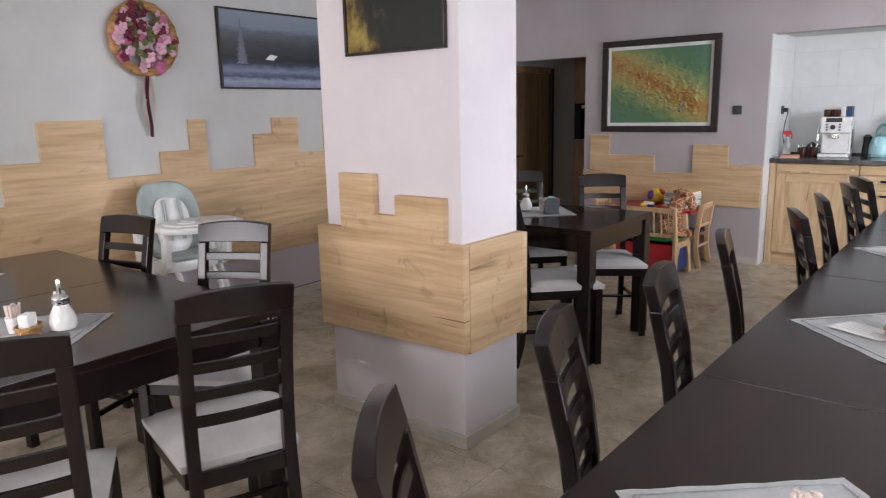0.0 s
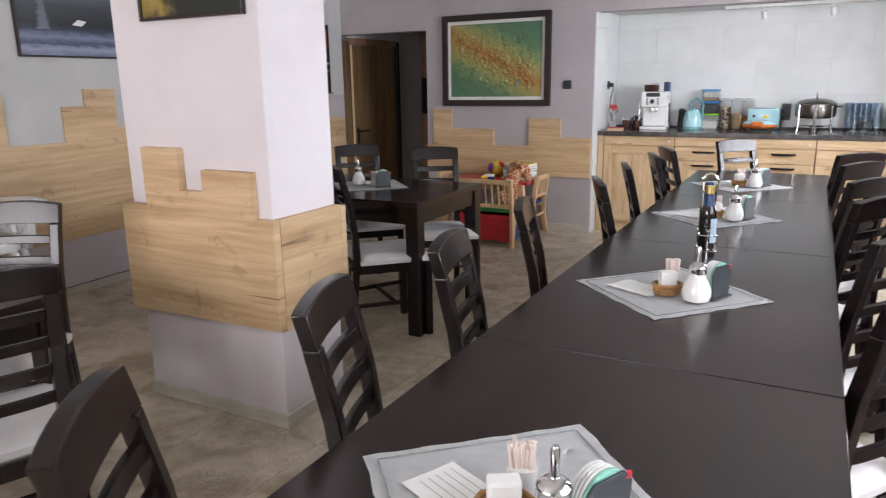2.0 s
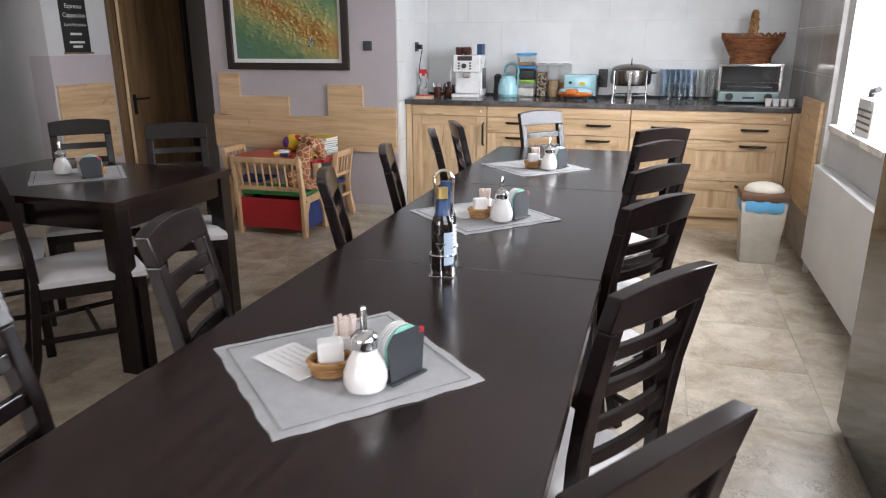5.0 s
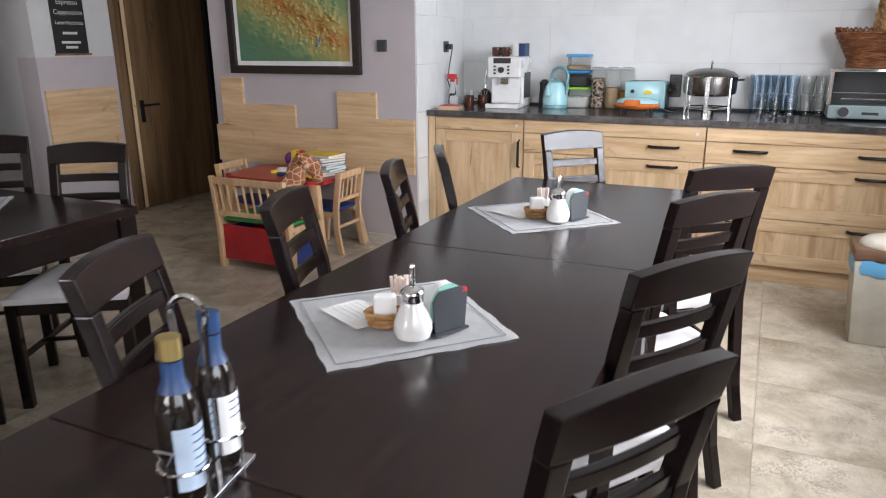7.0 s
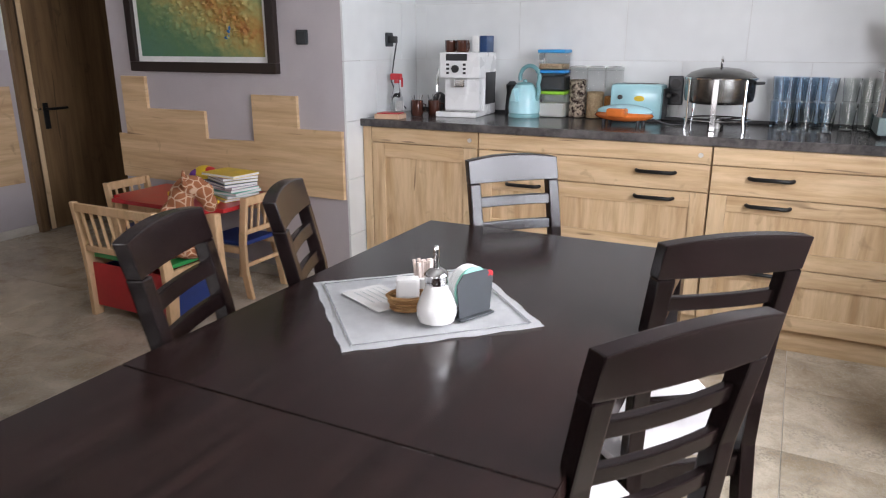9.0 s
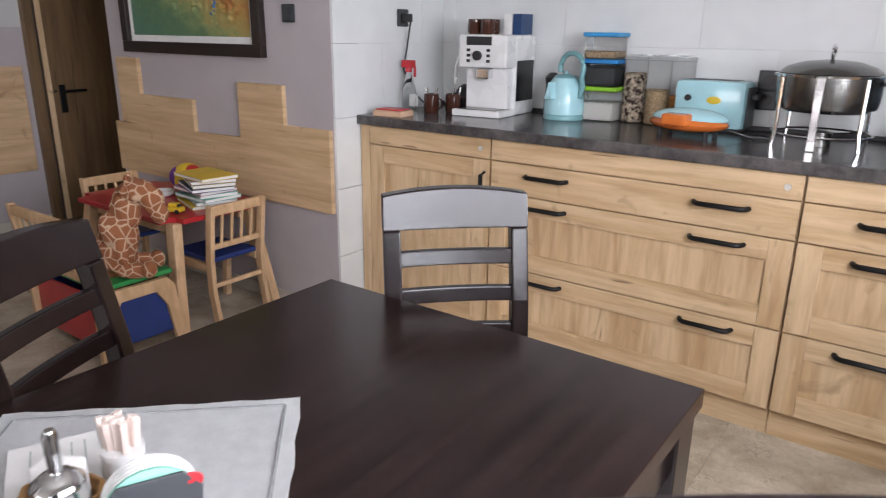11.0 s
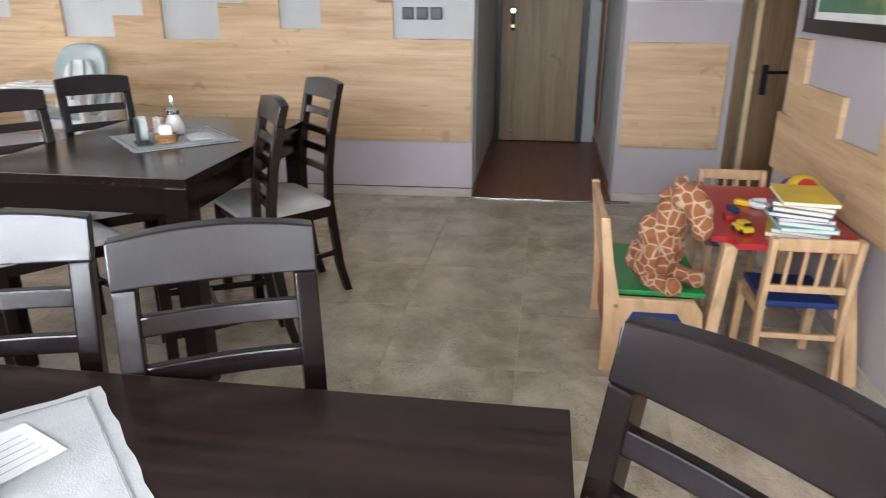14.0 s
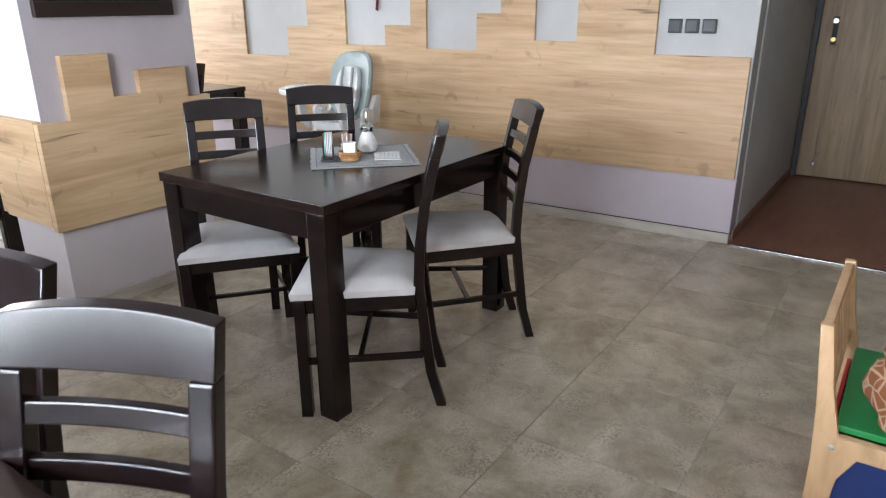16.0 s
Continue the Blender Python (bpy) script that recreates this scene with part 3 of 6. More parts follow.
rack = thing("coat_rack", "dark brown coat rack board with hooks in the hall", "coat rack")
cube("board", (-4.72, -4.30, 6.30, 6.317, 0.25, 2.0), M_brown, rack)
cube("rail", (-4.70, -4.32, 6.282, 6.299, 1.25, 1.33), M_iron, rack)
for hx in (-4.62, -4.5, -4.38):
    rod("hook", [(hx, 6.283, 1.29), (hx, 6.22, 1.28), (hx, 6.21, 1.33)], 0.006, M_chrome, rack)

# ---- kitchen counter ----
FY = 7.16


def bar_handle(parent, x0, x1, z, y=FY - 0.012):
    rod("handle", [(x0, y + 0.006, z), (x0 + 0.008, y - 0.018, z), (x0 + 0.02, y - 0.026, z), (x1 - 0.02, y - 0.026, z), (x1 - 0.008, y - 0.018, z), (x1, y + 0.006, z)], 0.0085, M_iron, parent, "black iron bar handle")


def shaker(parent, name, x0, x1, z0, z1, fr=0.07, y=FY - 0.018):
    """A framed front: four frame members round a sunk panel."""
    f = new(name)
    f.parent = parent
    cube("stile", (x0, x0 + fr, y, FY, z0, z1), M_oak_up, f, bevel=0.002)
    cube("stile", (x1 - fr, x1, y, FY, z0, z1), M_oak_up, f, bevel=0.002)
    cube("rail", (x0 + fr + 0.0005, x1 - fr - 0.0005, y, FY, z0, z0 + fr), M_oak_across, f, bevel=0.002)
    cube("rail", (x0 + fr + 0.0005, x1 - fr - 0.0005, y, FY, z1 - fr, z1), M_oak_across, f, bevel=0.002)
    cube("field", (x0 + fr, x1 - fr, y + 0.009, FY - 0.001, z0 + fr, z1 - fr), M_oak_up, f, bevel=0)
    return f


def cabinet_unit(x0, x1, drawers, label):
    u = thing("base_cabinet", label, "cabinet", None, "base cabinets under the worktop")
    cube("body", (x0, x1, FY + 0.002, 7.75, 0.1, 0.874), M_oak_up, u, bevel=0)
    cube("plinth", (x0, x1, 7.175, 7.2, 0.0, 0.099), M_oak_across, u, bevel=0)
    cube("top_rail", (x0 + 0.002, x1 - 0.002, FY - 0.018, FY, 0.797, 0.872), M_oak_across, u, bevel=0.002)
    rod("lock", [(x1 - 0.045, FY - 0.017, 0.833), (x1 - 0.045, FY - 0.022, 0.833)], 0.011, M_pale_steel, u, "round steel lock")
    if drawers:
        w = x1 - x0
        d1 = new("drawer")
        d1.parent = u
        cube("front", (x0 + 0.003, x1 - 0.003, FY - 0.018, FY, 0.674, 0.792), M_oak_across, d1, bevel=0.002)
        d2 = shaker(u, "drawer", x0 + 0.003, x1 - 0.003, 0.381, 0.669)
        d3 = shaker(u, "drawer", x0 + 0.003, x1 - 0.003, 0.105, 0.376)
        for d, z in ((d1, 0.75), (d2, 0.635), (d3, 0.345)):
            for c in (x0 + 0.22 * w, x1 - 0.21 * w):
                bar_handle(d, c - 0.085, c + 0.085, z, FY - 0.018)
    else:
        d = shaker(u, "door", x0 + 0.003, x1 - 0.003, 0.105, 0.792, 0.075)
        rod("handle", [(x1 - 0.026, FY - 0.012, 0.57), (x1 - 0.026, FY - 0.045, 0.58), (x1 - 0.026, FY - 0.045, 0.735), (x1 - 0.026, FY - 0.012, 0.745)], 0.0085, M_iron, d, "black iron bar handle")


cabinet_unit(-0.245, 0.372, False, "oak base cabinet with a framed door and black handle")
cabinet_unit(0.375, 1.458, True, "oak drawer cabinet with three framed fronts")
cabinet_unit(1.461, 2.535, True, "oak drawer cabinet with three framed fronts")
for x0, x1 in ((-0.298, -0.248), (2.538, 2.595)):
    cube("filler_panel", (x0, x1, FY - 0.016, 7.75, 0.0, 0.874), M_oak_up, tagged(thing("cabinet_filler", "narrow oak filler board at the counter's end", "cabinet")))
wt = cube("worktop", (-0.303, 2.598, 7.125, 7.75, 0.8755, 0.914), M_counter, None, "", 0.004)
tagged(wt, "dark slate-look worktop with a glossy surface", "worktop")
ups = cube("back_rail", (-0.3, 2.59, 7.735, 7.75, 0.9145, 0.932), M_black, wt)

# ---- chairs and tables ----


def chair_master():
    c = thing("dining_chair", "dark-stained wooden ladder-back chair with a light grey padded seat", "chair", None, "ladder-back dining chairs")
    for s in (-1, 1):
        bm = bmesh.new()
        strip(bm, [(s * 0.134, -0.26, 0), (s * 0.134, -0.225, 0.13), (s * 0.134, -0.202, 0.32), (s * 0.134, -0.188, 0.45), (s * 0.134, -0.194, 0.58), (s * 0.134, -0.212, 0.72), (s * 0.134, -0.246, 0.8685)], 0.036, 0.034)
        part("back_leg", bm, M_wenge, c, "", 0.004)
    for s in (-1, 1):
        bm = bmesh.new()
        strip(bm, [(s * 0.198, 0.19, 0), (s * 0.198, 0.19, 0.425)], 0.038, 0.038)
        part("front_leg", bm, M_wenge, c, "", 0.004)

    def bowed(name, z0, z1, thick, y, crown=0.0, mat=M_wenge, half=0.119, bow=0.009, lean=0.2):
        bm, n = bmesh.new(), 14
        rows = []
        for i in range(n + 1):
            u = -1 + 2 * i / n
            x, yy, top = u * half, y - bow * (1 - u * u), z1 + crown * (1 - u * u)
            rows.append([bm.verts.new(p) for p in ((x, yy - thick / 2, z0), (x, yy + thick / 2, z0), (x, yy + thick / 2 - lean * (z1 - z0), top), (x, yy - thick / 2 - lean * (z1 - z0), top))])
        for a, b in zip(rows, rows[1:]):
            for k in range(4):
                bm.faces.new((a[k], a[(k + 1) % 4], b[(k + 1) % 4], b[k]))
        bm.faces.new(rows[0]), bm.faces.new(rows[-1][::-1])
        return part(name, bm, mat, c, "", 0.003, True, 14)
    bowed("top_rail", 0.869, 0.939, 0.032, -0.245, 0.013, M_wenge, 0.153, 0.010, 0.27)
    for z, y, lean in ((0.794, -0.226, 0.23), (0.716, -0.212, 0.19), (0.637, -0.202, 0.12), (0.558, -0.194, 0.06)):
        bowed("slat", z, z + 0.031, 0.017, y, lean=lean)
    cube("apron", (-0.18, 0.18, 0.178, 0.198, 0.375, 0.424), M_wenge, c)
    cube("apron", (-0.133, 0.133, -0.20, -0.182, 0.375, 0.424), M_wenge, c)
    for s in (-1, 1):
        bm = bmesh.new()
        prism(bm, [(s * 0.14, -0.178), (s * 0.16, -0.178), (s * 0.204, 0.172), (s * 0.186, 0.172)], 0.375, 0.424)
        part("side_rail", bm, M_wenge, c, "", 0.002)
        bm = bmesh.new()
        prism(bm, [(s * 0.141, -0.20), (s * 0.157, -0.20), (s * 0.204, 0.172), (s * 0.19, 0.172)], 0.19, 0.212)
        part("stretcher", bm, M_wenge, c, "", 0.002)
    cube("stretcher", (-0.172, 0.172, 0.0, 0.018, 0.193, 0.209), M_wenge, c)
    # padded seat
    bm, n = bmesh.new(), 12
    grid = []
    for j in range(n + 1):
        v = j / n
        half = 0.168 + (0.218 - 0.168) * v
        row = []
        for i in range(n + 1):
            u = -1 + 2 * i / n
            e = (1 - abs(u) ** 5) * (1 - abs(2 * v - 1) ** 5)
            row.append(bm.verts.new((u * half, -0.178 + 0.398 * v, 0.447 + 0.032 * e ** 0.45)))
        grid.append(row)
    for j in range(n):
        for i in range(n):
            bm.faces.new((grid[j][i], grid[j][i + 1], grid[j + 1][i + 1], grid[j + 1][i]))
    rim = [grid[0][i] for i in range(n)] + [grid[j][n] for j in range(n)] + [grid[n][n - i] for i in range(n)] + [grid[n - j][0] for j in range(n)]
    low = [bm.verts.new((v.co.x * 0.985, v.co.y * 0.985, 0.4245)) for v in rim]
    for k in range(len(rim)):
        bm.faces.new((rim[k], low[k], low[(k + 1) % len(rim)], rim[(k + 1) % len(rim)]))
    bm.faces.new(low)
    part("seat", bm, M_fabric, c, "light grey padded seat", 0, True)
    return c


def stand(x, y, facing):
    """The pose of a chair from the middle of its top rail and the way it faces."""
    f = radians(facing)
    return pose(x + 0.262 * math.cos(f), y + 0.262 * math.sin(f), 0, 0, 0, facing - 90)


CHAIRS = [(0.60, 1.41, 38), (0.565, 1.985, 20), (0.572, 2.54, 12), (0.545, 3.17, 15), (0.63, 3.84, 22), (0.61, 4.42, 18), (0.635, 4.97, 20), (0.634, 5.355, 26),
          (1.69, 1.92, 142), (1.69, 2.50, 144), (1.69, 3.07, 147), (1.675, 3.735, 147), (1.675, 4.255, 145), (1.668, 4.88, 143), (1.682, 5.36, 129), (0.962, 6.07, -45),
          (-0.77, 4.91, -56), (-1.39, 4.90, -46), (-0.79, 3.82, 52), (-1.33, 3.84, 45),
          (-0.245, 1.75, 159), (-0.29, 1.19, 157), (-1.79, 2.25, -75), (-1.19, 2.40, -58)]
first = chair_master()
first.matrix_basis = stand(*CHAIRS[0])
for spot in CHAIRS[1:]:
    copy_thing(first, stand(*spot))


def table(x0, x1, y0, y1, label, along_y):
    t = thing("dining_table", label, "table", pose((x0 + x1) / 2, (y0 + y1) / 2, 0, 0, 0, 0 if along_y else 90), "dark dining tables")
    a, b = (x1 - x0) / 2 - 0.0015, (y1 - y0) / 2 - 0.0015
    if not along_y:
        a, b = b, a
    cube("tabletop", (-a, a, -b, b, 0.718, 0.75), M_top, t, "wenge-look tabletop with fine grain", 0.002)
    for sx in (-1, 1):
        for sy in (-1, 1):
            cx, cy = sx * (a - 0.045), sy * (b - 0.045)
            cube("leg", (cx - 0.038, cx + 0.038, cy - 0.038, cy + 0.038, 0, 0.7175), M_wenge, t, bevel=0.004)
    for s in (-1, 1):
        cube("apron", (-a + 0.084, a - 0.084, s * (b - 0.03) - 0.012, s * (b - 0.03) + 0.012, 0.625, 0.7175), M_wenge, t)
        cube("apron", (s * (a - 0.03) - 0.012, s * (a - 0.03) + 0.012, -b + 0.084, b - 0.084, 0.625, 0.7175), M_wenge, t)


LONG = "dark wenge table pushed end to end in a long row"
for y0, y1 in ((1.125, 2.348), (2.348, 3.577), (3.577, 4.744), (4.744, 5.91)):
    table(0.753, 1.546, y0, y1, LONG, True)
table(-1.50, -0.36, 3.967, 4.77, "dark wenge table standing alone by the pillar", False)
table(-1.45, -0.57, 0.92, 2.14, "dark wenge table paired with another", True)
table(-2.33, -1.45, 0.92, 2.14, "dark wenge table paired with another", True)

# ---- large things along the east wall ----
fr = thing("fridge", "tall fridge with a glossy black glass front", "fridge")
cube("body", (2.385, 2.615, 3.62, 4.36, 0.0, 1.95), M_black, fr, bevel=0.006)
cube("door", (2.36, 2.384, 3.622, 4.358, 0.03, 1.945), M_blackglass, fr, "mirror-like black glass door", 0.004)
ra = thing("radiator", "white panel radiator under the window sill", "radiator")
cube("panel", (2.552, 2.566, 4.45, 6.30, 0.09, 0.64), M_enamel, ra, bevel=0.004)
cube("panel", (2.60, 2.612, 4.45, 6.30, 0.09, 0.64), M_enamel, ra, bevel=0.004)
cube("top_grille", (2.548, 2.616, 4.445, 6.305, 0.641, 0.66), M_enamel, ra, bevel=0.004)
for yy in (4.47, 6.27):
    cube("foot", (2.567, 2.599, yy, yy + 0.02, 0.0, 0.639), M_enamel, ra)

# ---- wall things ----


def framed(name, label, w, h, fw, depth, m, mat_frame, mat_pic, passe=0.0):
    """A framed picture in its own plane: local x across, z up, y out of the wall."""
    e = thing(name, label, "picture", m)
    f = new("frame")
    f.parent = e
    cube("rail", (-w / 2, w / 2, 0, depth, 0, fw), mat_frame, f, bevel=0.003)
    cube("rail", (-w / 2, w / 2, 0, depth, h - fw, h), mat_frame, f, bevel=0.003)
    cube("rail", (-w / 2, -w / 2 + fw, 0, depth, fw + 0.0005, h - fw - 0.0005), mat_frame, f, bevel=0.003)
    cube("rail", (w / 2 - fw, w / 2, 0, depth, fw + 0.0005, h - fw - 0.0005), mat_frame, f, bevel=0.003)
    if passe:
        cube("mount", (-w / 2 + fw, w / 2 - fw, 0.001, depth * 0.35, fw, h - fw), M_paper, e, "white border", 0)
    if mat_pic:
        cube("print", (-w / 2 + fw + passe, w / 2 - fw - passe, 0.002, depth * 0.35 + 0.003, fw + passe, h - fw - passe), mat_pic, e, bevel=0)
    return e


M_relief = ramp_picture("relief_map_print", [(0.0, (0.36, 0.15, 0.04)), (0.12, (0.40, 0.25, 0.07)), (0.3, (0.36, 0.33, 0.12)), (0.45, (0.20, 0.28, 0.12)), (0.65, (0.10, 0.20, 0.10)), (1.0, (0.09, 0.20, 0.13))], 2, -0.02, 0.5, 0.75, (15, 15, 17), 0.42, -0.5)
mp_ = framed("framed_map", "coloured raised-relief map in a dark wooden frame", 1.09, 0.83, 0.055, 0.035, pose(-1.253, 6.999, 1.14, 0, 0, 180), M_frame, None, 0.03)
bm = bmesh.new()
NX, NZ, W2, H2 = 96, 72, 0.46, 0.33
cells = []
for j in range(NZ + 1):
    row = []
    for i in range(NX + 1):
        x, z = -W2 + 2 * W2 * i / NX, -H2 + 2 * H2 * j / NZ
        edge = min(1, 8 * min(i, NX - i, j, NZ - j) / NX)
        high = max(0, 1 - abs(z - 0.5 * x) / 0.32)
        hgt = edge * (0.004 + (0.007 + 0.022 * high) * abs(noise.fractal(Vector((x * 34, z * 34, 3.3)), 0.8, 2.1, 4)))
        row.append(bm.verts.new((x, 0.0135 + hgt, z)))
    cells.append(row)
for j in range(NZ):
    for i in range(NX):
        bm.faces.new((cells[j][i], cells[j][i + 1], cells[j + 1][i + 1], cells[j + 1][i]))
rel = part("relief", bm, M_relief, mp_, "embossed mountains in green, yellow and orange", 0, True)
rel.location = (0, 0, 0.415)
bm = bmesh.new()
for c, s in (((-0.225, 0.022, 0.21), (0.012, 0.004, 0.022)), ((-0.21, 0.022, 0.185), (0.018, 0.004, 0.008)), ((-0.235, 0.022, 0.235), (0.008, 0.004, 0.012))):
    blob(bm, c, s, 10, 6)
part("lake", bm, plain("map_blue", (0.03, 0.16, 0.42), 0.4), mp_, "small blue lake")

M_winter = ramp_picture("winter_print", [(0.0, (0.11, 0.13, 0.22)), (0.10, (0.30, 0.33, 0.46)), (0.17, (0.05, 0.065, 0.13)), (0.24, (0.19, 0.22, 0.33)), (0.33, (0.025, 0.035, 0.07)), (0.40, (0.012, 0.016, 0.022)), (0.60, (0.05, 0.055, 0.065)), (0.74, (0.10, 0.12, 0.15)), (0.80, (0.19, 0.23, 0.29)), (1.0, (0.23, 0.28, 0.35))], 2, 0.0, 0.52, 0.16, (9, 9, 30))
wp = framed("winter_picture", "dark-framed photo of a snowy field and forest", 0.95, 0.53, 0.012, 0.025, WEST @ pose(5.4 - 3.99, 0.001, 1.555), M_frame, M_winter)
bm = bmesh.new()
prism(bm, [(0.09, 0.205), (0.02, 0.20), (-0.02, 0.232), (0.045, 0.24)], 0.0118, 0.0128, "y")
part("painted_roof", bm, M_paper, wp, "snow-covered roof")
bm = bmesh.new()
for k in range(26):
    z = 0.17 + 0.011 * k
    hw = 0.055 * (1 - k / 26) * random.uniform(0.6, 1.1) + 0.003
    cxx = 0.29 + random.uniform(-0.004, 0.004)
    prism(bm, [(cxx - hw, z), (cxx + hw, z), (cxx, z + 0.02)], 0.0118, 0.0126 + 0.00005 * k, "y")
part("painted_tree", bm, plain("frosted_tree", (0.16, 0.18, 0.23), 0.5), wp, "frosted fir tree")
M_forest = ramp_picture("forest_print", [(0.0, (0.004, 0.006, 0.006)), (0.6, (0.010, 0.011, 0.008)), (0.70, (0.045, 0.03, 0.012)), (0.80, (0.2, 0.14, 0.03)), (1.0, (0.42, 0.32, 0.07))], 0, -0.42, 0.38, 1.1, (11, 11, 8))
framed("forest_picture", "dark-framed photo of an autumn forest", 0.536, 0.44, 0.012, 0.022, pose(-0.665, 2.8485, 1.612, 0, 0, 180), M_frame, M_forest)
fp = framed("dark_picture", "black-framed dark picture on the pillar", 0.62, 0.5, 0.06, 0.03, pose(-0.70, 3.238, 1.265), M_frame, plain("dark_print", (0.012, 0.02, 0.018), 0.2))

bb = thing("chalk_board", "narrow black chalk menu board with a red top", "chalkboard", pose(-2.999, 6.63, 1.28, 0, 0, -90))
cube("panel", (-0.135, 0.135, 0, 0.016, 0.0, 0.66), M_board, bb)
cube("ledge", (-0.145, 0.145, 0, 0.035, -0.014, 0.0), M_brown, bb)
cube("red_field", (-0.095, 0.095, 0.0163, 0.0175, 0.43, 0.62), M_red, bb, "red printed field")
bm = bmesh.new()
lathe(bm, [(0.036, 0), (0.042, 0.05), (0.02, 0.09), (0.008, 0.10)], 0, 0.018, 0.475, 12)
for v in bm.verts:
    v.co.y = 0.0177 + 0.02 * (v.co.y - 0.018)
part("emblem", bm, M_paper, bb, "white drop-shaped mark")
for k, word in enumerate(("Espresso", "Cappuccino", "Latte Macchiato")):
    cu = bpy.data.curves.new("chalk_line", "FONT")
    cu.body, cu.size, cu.extrude, cu.align_x = word, 0.05 if k < 2 else 0.036, 0.0005, "CENTER"
    cu.materials.append(M_chalk)
    o = new("chalk_line", cu)
    o.parent = bb
    o.matrix_basis = pose(0, 0.0172, 0.345 - 0.07 * k, 90, 0, 180)
for k, (w, z) in enumerate(((0.13, 0.135), (0.17, 0.07), (0.11, 0.035))):
    cube("chalk_mark", (-w / 2 + 0.01, w / 2, 0.0163, 0.0169, z, z + 0.018), M_chalk, bb, bevel=0)


def switch(m, label, kind_="switch", socket=False):
    e = thing("light_switch" if not socket else "wall_socket", label, kind_, m, "dark switches and sockets")
    cube("plate", (-0.037, 0.037, 0, 0.01, -0.037, 0.037), M_anth, e, bevel=0.006)
    if socket:
        bm = bmesh.new()
        tube(bm, [(0, 0.0095, 0), (0, 0.013, 0)], 0.024, 14)
        part("ring", bm, M_black, e, "", 0, True)
    else:
        cube("rocker", (-0.028, 0.028, 0.0105, 0.015, -0.028, 0.028), M_anth, e, bevel=0.003)
    return e


switch(pose(-0.553, 6.9995, 1.325, 0, 0, 180), "square anthracite light switch on the lilac wall")
for k in range(3):
    switch(WEST @ pose(0.24 + 0.09 * k, 0.0005, 1.185), "square anthracite switch in a row of three")
switch(WEST @ pose(4.45, 0.0225, 1.2), "small dark socket on the oak panelling")
s1 = switch(pose(-0.3035, 7.436, 1.315, 0, 0, -90), "dark wall socket with a plug and cable", "socket", True)
rod("cable", [(0, 0.03, 0), (0, 0.05, -0.02), (0.0, 0.03, -0.12), (0.02, 0.025, -0.22), (-0.04, 0.03, -0.32), (-0.12, 0.035, -0.38)], 0.004, M_black, s1)
cube("plug", (-0.018, 0.018, 0.0135, 0.05, -0.018, 0.018), M_black, s1, bevel=0.006)
switch(pose(1.195, 7.7515, 1.10, 0, 0, 180), "dark double wall socket above the worktop", "socket", True)
switch(pose(1.195, 7.7515, 1.03, 0, 0, 180), "dark double wall socket above the worktop", "socket", True)

# wreath
wr = thing("flower_wreath", "round wreath of pink and crimson flowers with satin ribbons", "wreath", WEST @ pose(5.4 - 2.975, 0.001, 1.84))
bm = bmesh.new()
tube(bm, [(0.198 * math.cos(a * 0.3927), 0.035, 0.198 * math.sin(a * 0.3927)) for a in range(16)], 0.03, 8, True)
part("ring", bm, M_tan, wr, "straw ring", 0, True)
for k in range(90):
    a, r = random.uniform(0, 6.283), 0.195 * random.random() ** 0.6
    bm = bmesh.new()
    s = random.uniform(0.014, 0.034)
    for p in range(5):
        b = p * 1.2566
        blob(bm, (s * 0.7 * math.cos(b), 0, s * 0.7 * math.sin(b)), (s * 0.62, s * 0.34, s * 0.62), 7, 5)
    blob(bm, (0, s * 0.25, 0), (s * 0.3, s * 0.3, s * 0.3), 6, 4)
    mat = random.choice((M_pink, M_palepink, M_pink, M_crimson, M_leaf, M_palepink) if a > 1.6 else (M_crimson, M_crimson, M_leaf, M_palepink))
    o = part("flower", bm, mat, wr, "", 0, True)
    o.matrix_basis = pose(r * math.cos(a), 0.055 + random.uniform(-0.01, 0.02), r * math.sin(a), random.uniform(-25, 25), 0, random.uniform(-25, 25))
for k, (dx, ln, mat) in enumerate(((0.0, 0.44, M_ribbon), (0.035, 0.5, M_ribbon), (-0.03, 0.4, M_ribbon), (0.015, 0.56, M_crimson))):
    bm = bmesh.new()
    rows = [[bm.verts.new((dx + 0.012 * math.sin(j * 0.9 + k) + sx * 0.012, 0.07 - 0.004 * j + 0.006 * math.sin(j + k), -0.02 - ln * j / 10 + sx * 0.004)) for sx in (-1, 1)] for j in range(11)]
    for a, b in zip(rows, rows[1:]):
        bm.faces.new((a[0], a[1], b[1], b[0]))
    bmesh.ops.solidify(bm, geom=bm.faces[:], thickness=0.0015)
    part("ribbon", bm, mat, wr, "hanging satin ribbon", 0, True)

# ---- place settings ----


